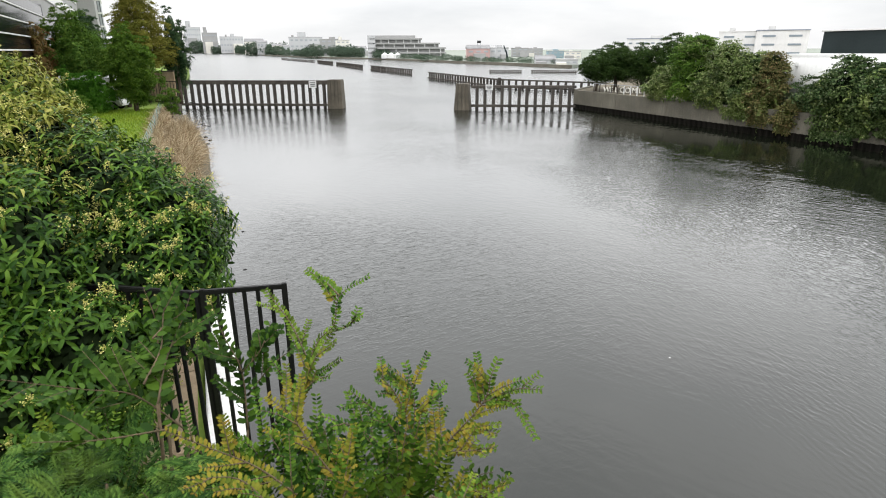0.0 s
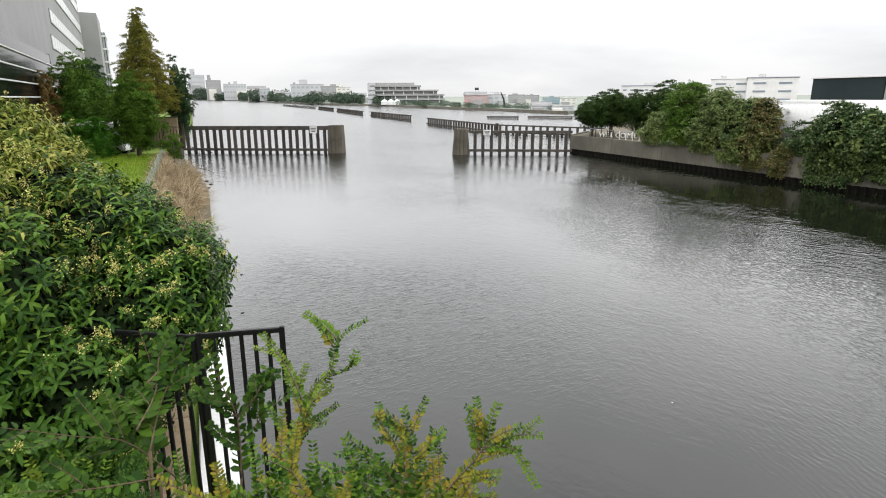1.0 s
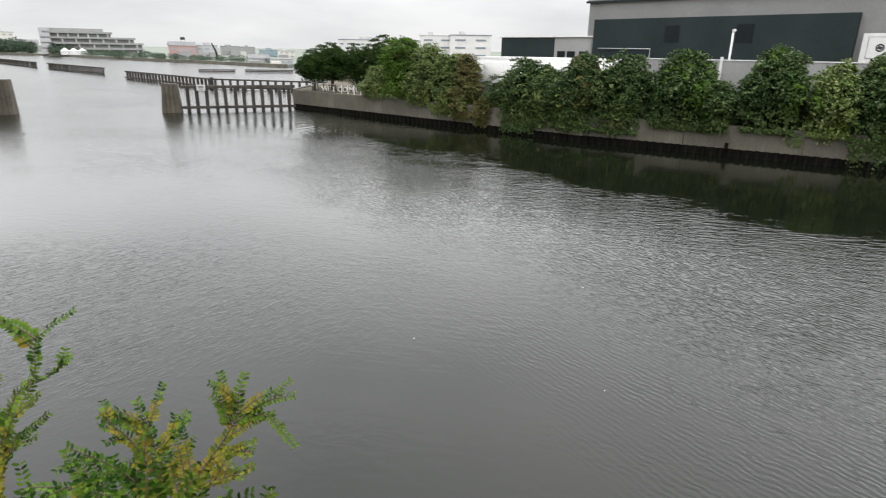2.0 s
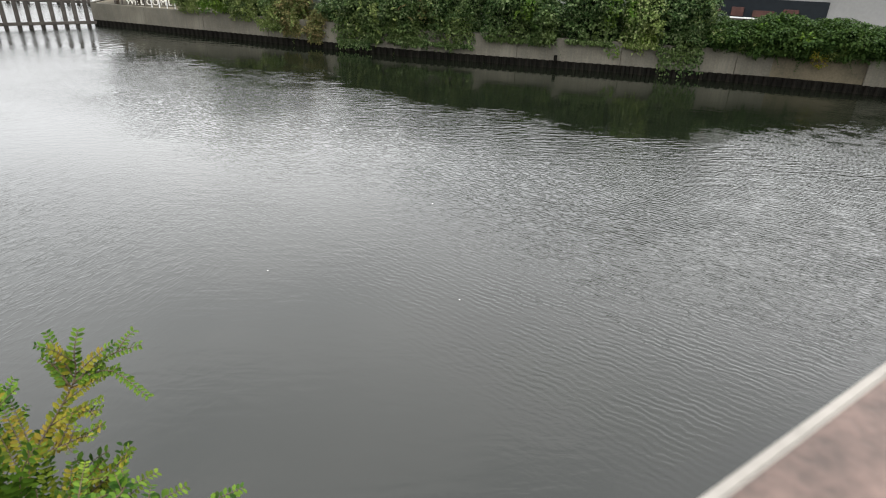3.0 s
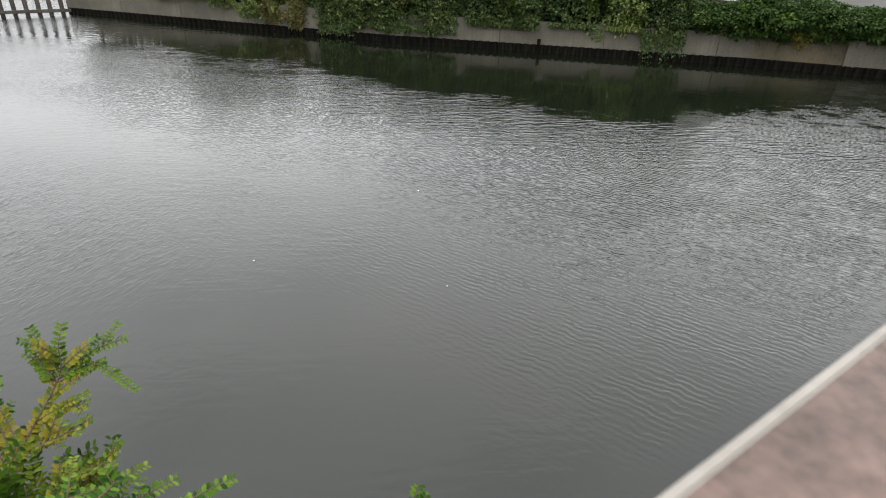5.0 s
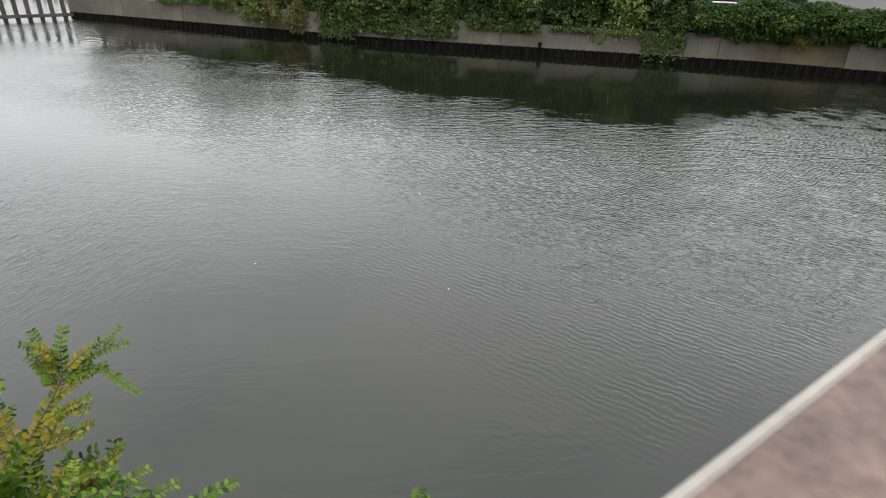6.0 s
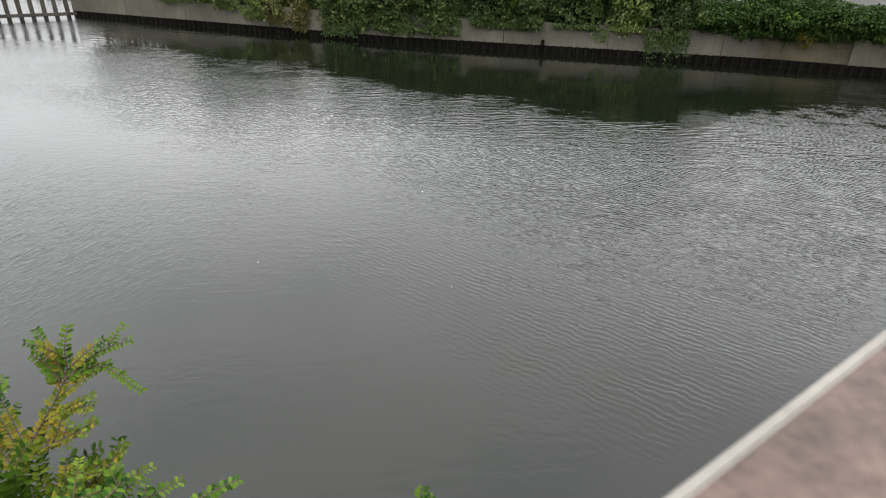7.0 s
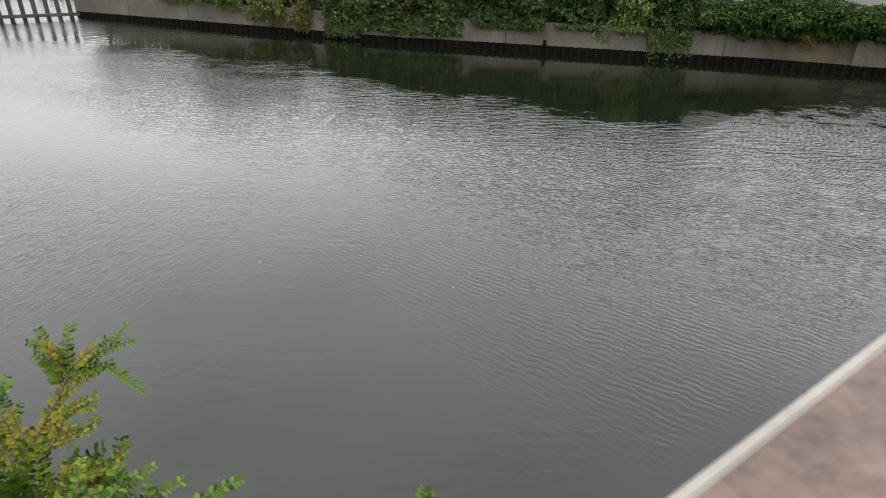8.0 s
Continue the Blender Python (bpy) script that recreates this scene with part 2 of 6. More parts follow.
WATER = water_material()
CONCRETE = surface("old_concrete", (0.066, 0.061, 0.047), (0.148, 0.135, 0.106), 0.9, 0.5, 9, 0.4, streak=0.6, dirt=(0.075, 0.075, 0.062))
PALE_CONCRETE = surface("pale_concrete", (0.62, 0.62, 0.60), (0.82, 0.82, 0.80), 0.85, 0.8, 20, 0.3)
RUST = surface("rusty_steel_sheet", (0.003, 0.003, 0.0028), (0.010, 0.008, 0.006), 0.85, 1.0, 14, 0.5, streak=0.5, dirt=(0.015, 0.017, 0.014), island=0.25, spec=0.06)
PILE = surface("weathered_dark_pile", (0.03, 0.027, 0.024), (0.09, 0.08, 0.07), 0.85, 1.2, 16, 0.5, streak=0.5, dirt=(0.02, 0.02, 0.018), island=0.2, spec=0.12)
PIER = surface("stained_pier", (0.045, 0.040, 0.030), (0.115, 0.10, 0.078), 0.9, 0.8, 10, 0.5, streak=0.7, dirt=(0.04, 0.038, 0.03), island=0.15)
WHITE = surface("white_paint", (0.52, 0.52, 0.51), (0.66, 0.66, 0.65), 0.55, 0.4, 6, 0.1, streak=0.25, dirt=(0.42, 0.42, 0.40))
LIGHT_GREY = surface("light_grey_cladding", (0.23, 0.23, 0.225), (0.29, 0.29, 0.285), 0.7, 0.3, 5, 0.1)
GREY = surface("grey_cladding", (0.16, 0.16, 0.158), (0.205, 0.205, 0.20), 0.7, 0.3, 5, 0.12, ribs=3.0)
DARK = surface("charcoal_cladding", (0.009, 0.015, 0.016), (0.017, 0.026, 0.027), 0.6, 0.3, 5, 0.15, ribs=3.0, spec=0.2)
TRIM_BLUE = plain("slate_blue_trim", (0.26, 0.29, 0.34), 0.6)
GREY_GLASS = plain("grey_window_glass", (0.20, 0.24, 0.27), 0.3, 0.0, 0.3)
GLASS = plain("dark_window_glass", (0.012, 0.015, 0.018), 0.35, 0.0, 0.12)
PALE_GLASS = plain("pale_window_glass", (0.30, 0.32, 0.33), 0.3, 0.0, 0.4)
ROOF = surface("roof_sheet", (0.12, 0.12, 0.125), (0.2, 0.2, 0.2), 0.8, 0.4, 5, 0.2)
# red, blue-green and far white are muted: distance haze is put into them
PINK = surface("haze_paled_red", (0.36, 0.23, 0.22), (0.44, 0.31, 0.29), 0.8, 0.1, 2, 0.1)
TEAL = surface("blue_green_cladding", (0.16, 0.24, 0.27), (0.24, 0.32, 0.35), 0.7, 0.1, 2, 0.1)
FAR_WHITE = surface("weathered_hazed_white", (0.36, 0.365, 0.37), (0.44, 0.445, 0.45), 0.8, 0.08, 2, 0.1, streak=0.2, dirt=(0.28, 0.28, 0.28))
CREAM = surface("cream_render", (0.5, 0.48, 0.43), (0.62, 0.6, 0.55), 0.8, 0.1, 2, 0.1)
BLACK = plain("black_gloss_paint", (0.008, 0.008, 0.008), 0.45, 0.0, 0.15)
# crate red is darkened: the bay's shade is put into the colour
BAY_RED = surface("shade_dimmed_red", (0.035, 0.016, 0.013), (0.07, 0.03, 0.024), 0.8, 1.2, 6, 0.2)
DRY_EARTH = surface("dry_earth", (0.20, 0.15, 0.095), (0.34, 0.26, 0.17), 0.95, 3.0, 20, 0.5)
STEEL = plain("galvanised_steel", (0.36, 0.37, 0.38), 0.5, 0.5)
STONE = surface("reddish_granite", (0.036, 0.025, 0.020), (0.125, 0.082, 0.067), 0.55, 34.0, 90, 0.15, span=(0.36, 0.82))
STONE_EDGE = surface("pale_granite_edge", (0.16, 0.148, 0.13), (0.225, 0.208, 0.185), 0.6, 9.0, 60, 0.1)
ASPHALT = surface("asphalt", (0.04, 0.04, 0.042), (0.065, 0.065, 0.066), 0.9, 1.0, 40, 0.3)
SOIL = surface("bank_soil", (0.05, 0.045, 0.03), (0.12, 0.10, 0.065), 0.95, 0.7, 8, 0.6)
FAR_GROUND = surface("distant_shore_earth", (0.12, 0.14, 0.11), (0.20, 0.22, 0.19), 0.95, 0.02, 0.2, 0.1)
BLIND = surface("pale_window_blind", (0.55, 0.56, 0.56), (0.66, 0.66, 0.65), 0.3, 0.6, 5, 0.0)
MIRROR_GLASS = plain("reflective_dark_glass", (0.008, 0.010, 0.011), 0.12, 0.0, 0.08)
GRASS_GROUND = surface("mown_turf", (0.10, 0.16, 0.02), (0.18, 0.26, 0.045), 0.95, 0.6, 12, 0.6)
BARK = surface("bark", (0.05, 0.04, 0.03), (0.14, 0.11, 0.085), 0.95, 6, 30, 0.6)
TWIG = surface("young_twig", (0.045, 0.034, 0.018), (0.10, 0.072, 0.04), 0.8, 20, 60, 0.2)
NET_GREEN = plain("faded_green_wire", (0.20, 0.27, 0.23), 0.6)
INK = plain("dark_lettering", (0.02, 0.02, 0.022), 0.6)
RED = plain("red_paint", (0.45, 0.03, 0.03), 0.5)

LEAF_BROAD = foliage("glossy_broad_leaf", [(0.006, 0.020, 0.003), (0.016, 0.045, 0.005), (0.038, 0.086, 0.009), (0.086, 0.152, 0.018)], 0.36, 0.6, (0.058, 0.105, 0.009), 0.13, 0.0, 0.07)
LEAF_PALE = foliage("pale_drooping_leaf", [(0.030, 0.058, 0.007), (0.065, 0.100, 0.012), (0.125, 0.148, 0.022), (0.24, 0.235, 0.062)], 0.5, 0.9, (0.20, 0.18, 0.028), 0.16, 0.0)
BUD = foliage("cream_flower_bud", [(0.26, 0.26, 0.06), (0.42, 0.40, 0.12), (0.55, 0.51, 0.22)], 0.7, 2.0, (0.30, 0.27, 0.07), 0.1)
LEAF_SMALL = foliage("small_green_leaf", [(0.010, 0.032, 0.004), (0.030, 0.074, 0.009), (0.062, 0.125, 0.013), (0.11, 0.185, 0.021)], 0.42, 2.2, (0.20, 0.205, 0.018), 0.25, 0.0)
LEAF_YELLOW = foliage("yellowing_leaf", [(0.048, 0.078, 0.008), (0.118, 0.130, 0.013), (0.195, 0.175, 0.020), (0.175, 0.122, 0.020)], 0.5, 3.0, (0.06, 0.105, 0.012), 0.25, -0.02)
LEAF_BLUE = foliage("bluish_leaf", [(0.008, 0.025, 0.003), (0.020, 0.050, 0.006), (0.046, 0.094, 0.010)], 0.45, 2.0, (0.07, 0.115, 0.010), 0.16, 0.0, 0.06)
LEAF_FEATHER = foliage("feathery_leaf", [(0.010, 0.036, 0.007), (0.032, 0.080, 0.014), (0.082, 0.155, 0.028)], 0.5, 4.5, (0.13, 0.19, 0.03), 0.22)
LEAF_TREE = foliage("tree_leaf", [(0.037, 0.084, 0.012), (0.054, 0.112, 0.016), (0.076, 0.142, 0.020), (0.105, 0.172, 0.027)], 0.55, 0.3, (0.13, 0.18, 0.026), 0.28)
LEAF_MID = foliage("mid_green_leaf", [(0.0464, 0.1, 0.0128), (0.0656, 0.132, 0.0168), (0.0896, 0.164, 0.0208), (0.12, 0.192, 0.0272)], 0.5, 0.35, (0.16, 0.22, 0.03), 0.28)
LEAF_DARK = foliage("dark_quay_leaf", [(0.01584, 0.03344, 0.00792), (0.02288, 0.04664, 0.01056), (0.03168, 0.05984, 0.0132), (0.04224, 0.07216, 0.01584)], 0.5, 0.4, (0.045, 0.07, 0.015), 0.2)
LEAF_HEDGE = foliage("bright_hedge_leaf", [(0.045, 0.13, 0.014), (0.065, 0.18, 0.018), (0.095, 0.23, 0.026)], 0.5, 0.6, (0.12, 0.22, 0.025), 0.28)
LEAF_RUST = foliage("rusty_needle", [(0.11, 0.125, 0.022), (0.16, 0.158, 0.027), (0.21, 0.180, 0.035), (0.14, 0.155, 0.028)], 0.6, 0.5, (0.10, 0.14, 0.024), 0.28)
LEAF_MAPLE = foliage("reddish_leaf", [(0.10, 0.07, 0.025), (0.16, 0.09, 0.035), (0.20, 0.12, 0.045), (0.12, 0.11, 0.03)], 0.6, 0.6, (0.10, 0.12, 0.025), 0.25)
LEAF_PINE = foliage("dark_pine_needle", [(0.016, 0.040, 0.018), (0.030, 0.062, 0.026), (0.055, 0.095, 0.035)], 0.6, 0.5, (0.07, 0.10, 0.025), 0.2)
LEAF_VINE = foliage("vine_leaf", [(0.011, 0.027, 0.008), (0.028, 0.056, 0.016), (0.058, 0.094, 0.030), (0.13, 0.162, 0.08)], 0.45, 0.22, (0.085, 0.11, 0.028), 0.17)
LEAF_VINE_DRY = foliage("browning_vine_leaf", [(0.046, 0.056, 0.018), (0.080, 0.084, 0.028), (0.135, 0.120, 0.046), (0.15, 0.105, 0.05)], 0.6, 0.4, (0.085, 0.105, 0.03), 0.18)
LEAF_OLIVE = foliage("olive_vine_leaf", [(0.036, 0.064, 0.014), (0.074, 0.115, 0.028), (0.14, 0.185, 0.060), (0.23, 0.255, 0.12)], 0.5, 0.3, (0.15, 0.175, 0.04), 0.18)
REED = foliage("dry_reed", [(0.13, 0.085, 0.045), (0.30, 0.23, 0.13), (0.56, 0.48, 0.33), (0.18, 0.10, 0.05)], 0.8, 1.6, (0.22, 0.14, 0.07), 0.2)
BLADE = foliage("grass_blade", [(0.12, 0.20, 0.016), (0.17, 0.26, 0.022), (0.24, 0.32, 0.034)], 0.6, 0.25, (0.26, 0.29, 0.036), 0.25)
# near-black green: the shade inside crowns is painted into this leaf colour
INNER_SHADE = surface("shade_painted_leaf", (0.004, 0.009, 0.003), (0.012, 0.022, 0.006), 0.95, 3, 20, 0.6, spec=0.1)
# greyed and lightened green: haze over the far trees is put into it
FAR_LEAF = foliage("distant_hazed_leaf", [(0.04, 0.065, 0.045), (0.06, 0.09, 0.06), (0.09, 0.12, 0.08)], 0.7, 0.05, (0.09, 0.11, 0.07), 0.1)


# ---- building blocks ----
def part(name, bm, material, parent=None, label="", m=None):
    """Links a bmesh or mesh as one object, under a thing or a part."""
    if isinstance(bm, bmesh.types.BMesh):
        me = bpy.data.meshes.new(name)
        bm.to_mesh(me)
        bm.free()
    else:
        me = bm
    if material and not me.materials:
        me.materials.append(material)
    ob = new(name, me)
    if parent:
        ob.parent = parent
    if m is not None:
        ob.matrix_basis = m
    return tagged(ob, label) if label else ob


def thing(name, label, category, group="", kind="", m=None):
    ob = new(name)
    ob.empty_display_size = 0.2
    if m is not None:
        ob.matrix_basis = m
    return tagged(ob, label, category, group, kind)


def box(sx, sy, sz, bevel=0.0, x=0.0, y=0.0, z=0.0, bm=None):
    """A box standing on z, centred on x and y."""
    own = bm is None
    bm = bm or bmesh.new()
    made = bmesh.ops.create_cube(bm, size=1.0)["verts"]
    for v in made:
        v.co = Vector((v.co.x * sx + x, v.co.y * sy + y, (v.co.z + 0.5) * sz + z))
    if bevel and own:
        bmesh.ops.bevel(bm, geom=bm.edges[:], offset=bevel, segments=2, affect='EDGES')
    return bm


def prism(points, z0, z1):
    """An upright prism over a plan polygon."""
    bm = bmesh.new()
    low = [bm.verts.new((x, y, z0)) for x, y in points]
    top = [bm.verts.new((x, y, z1)) for x, y in points]
    n = len(points)
    for i in range(n):
        j = (i + 1) % n
        bm.faces.new((low[i], low[j], top[j], top[i]))
    bm.faces.new(top)
    bm.faces.new(low[::-1])
    bmesh.ops.recalc_face_normals(bm, faces=bm.faces[:])
    return bm


def tube(points, radii, sides=6):
    """A tapered tube through points."""
    pts = [Vector(p) for p in points]
    bm = bmesh.new()
    rings = []
    for i, p in enumerate(pts):
        d = (pts[min(i + 1, len(pts) - 1)] - pts[max(i - 1, 0)]).normalized()
        side = d.cross(Vector((0.31, 0.87, 0.39))).normalized()
        up = d.cross(side)
        r = radii[i] if hasattr(radii, "__len__") else radii
        rings.append([bm.verts.new(p + side * (r * math.cos(a)) + up * (r * math.sin(a)))
                      for a in (k * math.tau / sides for k in range(sides))])
    for a, b in zip(rings, rings[1:]):
        for k in range(sides):
            bm.faces.new((a[k], a[(k + 1) % sides], b[(k + 1) % sides], b[k]))
    bm.faces.new(rings[0][::-1])
    bm.faces.new(rings[-1])
    for f in bm.faces:
        f.smooth = True
    return bm


def unit(a):
    return a / np.maximum(np.linalg.norm(a, axis=1, keepdims=True), 1e-9)


def leaf_mesh(name, P, D, N, L, W, droop=0.25, fold=0.25):
    """Folded, drooping leaves: base, two edges, midrib and tip for each."""
    D = unit(D)
    S = unit(np.cross(D, N))
    U = np.cross(S, D)
    L, W = L[:, None], W[:, None]
    mid = P + D * L * 0.5 - U * L * droop * 0.15
    V = np.stack([P, mid + S * W * 0.5 + U * W * fold, mid, mid - S * W * 0.5 + U * W * fold,
                  P + D * L * (1 - droop * 0.15) - U * L * droop], 1)
    n = len(P)
    tri = np.array([[0, 1, 2], [0, 2, 3], [1, 4, 2], [2, 4, 3]])
    F = (np.arange(n)[:, None, None] * 5 + tri[None]).reshape(-1, 3)
    return tri_mesh(name, V.reshape(-1, 3), F)


def oval_leaf_mesh(name, P, D, N, L, W, droop=0.25, fold=0.2):
    """Rounder leaves: two pairs of edge points between base and tip."""
    D = unit(D)
    S = unit(np.cross(D, N))
    U = np.cross(S, D)
    L, W = L[:, None], W[:, None]
    a = P + D * L * 0.27 - U * L * droop * 0.04
    b = P + D * L * 0.68 - U * L * droop * 0.40
    V = np.stack([P, a + S * W * 0.43 + U * W * fold, a - S * W * 0.43 + U * W * fold, a,
                  b + S * W * 0.46 + U * W * fold, b - S * W * 0.46 + U * W * fold, b,
                  P + D * L * (1 - droop * 0.2) - U * L * droop], 1)
    tri = np.array([[0, 1, 3], [0, 3, 2], [1, 4, 3], [4, 6, 3], [3, 6, 5], [3, 5, 2], [4, 7, 6], [6, 7, 5]])
    F = (np.arange(len(P))[:, None, None] * 8 + tri[None]).reshape(-1, 3)
    return tri_mesh(name, V.reshape(-1, 3), F)


def tri_mesh(name, V, F, smooth=False):
    me = bpy.data.meshes.new(name)
    me.vertices.add(len(V))
    me.vertices.foreach_set("co", np.ascontiguousarray(V, np.float32).ravel())
    me.loops.add(F.size)
    me.loops.foreach_set("vertex_index", np.ascontiguousarray(F, np.int32).ravel())
    me.polygons.add(len(F))
    me.polygons.foreach_set("loop_start", np.arange(0, F.size, F.shape[1], dtype=np.int32))
    me.polygons.foreach_set("loop_total", np.full(len(F), F.shape[1], np.int32))
    me.update(calc_edges=True)
    return me


def lumps(p, freq, seed):
    """Smooth pseudo-noise of points, about -1 to 1."""
    r = np.random.default_rng(seed)
    out = np.zeros(len(p))
    for k in range(5):
        w = r.normal(size=3) * freq * (1 + 0.55 * k)
        out += np.sin(p @ w + r.uniform(0, 6.28)) / (1 + 0.6 * k)
    return out / 2.2


def crown_points(blobs, n, seed, thick=0.35, rough=0.12, freq=1.2):
    """Points and outward normals in the outer shell of a group of ellipsoids (x, y, z, rx, ry, rz)."""
    r = np.random.default_rng(seed)
    B = np.array(blobs, float)
    area = (B[:, 3] * B[:, 4] + B[:, 4] * B[:, 5] + B[:, 3] * B[:, 5])
    pick = r.choice(len(B), size=int(n * 1.6), p=area / area.sum())
    d = unit(r.normal(size=(len(pick), 3)))
    k = 1 - thick * r.uniform(0, 1, len(pick)) ** 2
    c, rad = B[pick, :3], B[pick, 3:]
    k = k * (1 + rough * lumps(c + d * rad, freq, seed))
    P = c + d * rad * k[:, None]
    keep = np.ones(len(P), bool)
    for i, b in enumerate(B):
        q = (((P - b[:3]) / b[3:]) ** 2).sum(1)
        keep &= ~((q < 0.55) & (pick != i))
    P, N = P[keep][:n], unit(d / rad)[keep][:n]
    return P, N


def leaf_crown(name, blobs, n, leaf, seed, material, parent, shoots=6, spread=0.5, rise=0.3, droop=0.3, aspect=0.42, thick=0.35, rough=0.12, freq=1.2, label="", floor=None):
    """A crown of leaf rosettes: shoots start in the outer shell and each bears some leaves."""
    r = np.random.default_rng(seed)
    P, N = crown_points(blobs, max(1, n // shoots), seed, thick, rough, freq)
    P, N = np.repeat(P, shoots, 0), np.repeat(N, shoots, 0)
    k = len(P)
    D = N * 0.6 + r.normal(size=(k, 3)) * 0.75 + np.array([0, 0, rise])
    P = P + unit(D) * leaf * r.uniform(0, spread, k)[:, None]
    U = N * 0.95 + np.array([0, 0, 0.4]) + r.normal(size=(k, 3)) * 0.32
    L = leaf * r.uniform(0.6, 1.25, k)
    if floor is not None:
        ok = P[:, 2] > floor
        P, D, U, L = P[ok], D[ok], U[ok], L[ok]
    me = leaf_mesh(name, P, D, U, L, L * aspect * r.uniform(0.8, 1.2, len(P)), droop)
    return tagged(part(name, me, material, parent, label), kind="stuff")


def clump_crown(name, blobs, clumps, per, radius, leaf, seed, material, parent, flat=0.65, aspect=0.5, droop=0.3, rise=0.1, thick=0.3, rough=0.15, freq=1.2, lift=0.6, label=""):
    """A crown of leafy clumps: each one a tuft of leaves, fullest on its outer and upper side, with gaps between."""
    r = np.random.default_rng(seed)
    C, N = crown_points(blobs, clumps, seed, thick, rough, freq)
    size = radius * r.uniform(0.55, 1.35, len(C))
    C, N, size = np.repeat(C, per, 0), np.repeat(N, per, 0), np.repeat(size, per)
    k = len(C)
    d = unit(unit(r.normal(size=(k, 3))) + N * 0.55 + np.array([0, 0, lift]))
    P = C + d * np.array([1, 1, flat]) * (size * r.uniform(0.35, 1.05, k) ** 0.6)[:, None]
    D = d * 0.8 + N * 0.3 + r.normal(size=(k, 3)) * 0.5 + np.array([0, 0, rise])
    U = d * 0.6 + np.array([0, 0, 0.7]) + r.normal(size=(k, 3)) * 0.35
    L = leaf * r.uniform(0.6, 1.25, k)
    me = leaf_mesh(name, P, D, U, L, L * aspect * r.uniform(0.8, 1.2, k), droop)
    return tagged(part(name, me, material, parent, label), kind="stuff")


def thicket(blobs, parent, scale=0.72, seed=0, name="inner_foliage", material=None, count=420, size=0.16):
    """Leaves deep inside a crown; the default material paints their shade near-black."""
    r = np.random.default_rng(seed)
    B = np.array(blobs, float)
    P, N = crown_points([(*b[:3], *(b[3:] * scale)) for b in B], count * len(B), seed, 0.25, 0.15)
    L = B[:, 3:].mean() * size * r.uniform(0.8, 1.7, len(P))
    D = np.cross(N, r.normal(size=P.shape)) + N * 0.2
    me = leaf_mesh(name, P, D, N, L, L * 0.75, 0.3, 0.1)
    return tagged(part(name, me, material or INNER_SHADE, parent), kind="stuff")


def branchy(parent, base, tips, r0, name="limb", material=None, seed=0):
    """A limb from base to each tip, bent and tapered."""
    rr = random.Random(seed)
    base = Vector(base)
    for t in tips:
        t = Vector(t)
        mid = base.lerp(t, 0.5) + Vector((rr.uniform(-.1, .1), rr.uniform(-.1, .1), rr.uniform(0, .15))) * (t - base).length
        part(name, tube([base, base.lerp(mid, .6), mid, t], [r0, r0 * .8, r0 * .55, r0 * .15]), material or BARK, parent)


# ---- water and land ----
def sheet(name, radius, z, material, label, category):
    bm = bmesh.new()
    bmesh.ops.create_circle(bm, cap_ends=True, segments=96, radius=radius)
    bmesh.ops.translate(bm, verts=bm.verts[:], vec=(0, 0, z))
    return tagged(part(name, bm, material), label, category, kind="structure")


sheet("water", 4900, 0.0, WATER, "calm grey canal water with fine ripples", "water")
sheet("canal_bed", 4950, -3.0, SOIL, "muddy bed under the canal water", "ground")

QUAY = [(16.2, 74.6), (31.1, 40.2), (37.4, 29.6), (44.0, 18.4), (47.2, 11.2), (52.0, -2.0), (58.0, -18.0)]
BANK = [(3.4, -9.5), (-2.72, 5.95), (-4.95, 11.5), (-12.4, 24.9), (-16.0, 33.2), (-22.7, 49.0), (-31.0, 69.0), (-41.0, 94.0), (-76.0, 185.0), (-170.0, 395.0)]
GROUND_R, GROUND_L = 2.15, 2.45

right_land = [(x + 0.15, y + 0.08) for x, y in QUAY] + [(75, -70), (600, -300), (600, 320), (200, 270), (66, 214), (41, 126), (29.5, 100), (19.5, 80)]
tagged(part("ground_east", prism(right_land, -3.0, GROUND_R), SOIL), "bare earth behind the quay wall", "ground", kind="structure")
left_land = [(x + 0.1, y + 0.04) for x, y in BANK] + [(-900, 400), (-900, -300), (40, -300), (10, -40)]
tagged(part("ground_west", prism(left_land, -3.0, GROUND_L), GRASS_GROUND), "grassy ground along the canal bank", "ground", kind="structure")

SHORE = [(-21.66, 1900), (-18.22, 1215), (-14.9, 743), (-11.45, 565), (-7.39, 477), (-4.3, 418), (0.92, 326), (4.06, 299), (8.2, 259), (11.77, 236)]
shore_xy = [(d * math.sin(radians(a)), d * math.cos(radians(a))) for a, d in SHORE]
far_land = shore_xy + [(80, 300), (900, 700), (2500, 3500), (-1500, 4300)]
tagged(part("ground_far_shore", prism(far_land, -3.0, 1.0), FAR_GROUND), "low far shore beyond the basin", "ground", kind="structure")
far_wall = thing("far_seawall", "low dark seawall along the far shore", "seawall", kind="structure")
for (x0, y0), (x1, y1) in zip(shore_xy, shore_xy[1:]):
    d = Vector((x1 - x0, y1 - y0, 0))
    part("seawall_panel", box(d.length, 1.2, 1.35, 0.1), CONCRETE, far_wall,
         m=Matrix.Translation(((x0 + x1) / 2, (y0 + y1) / 2, -0.2)) @ Matrix.Rotation(math.atan2(d.y, d.x), 4, 'Z'))


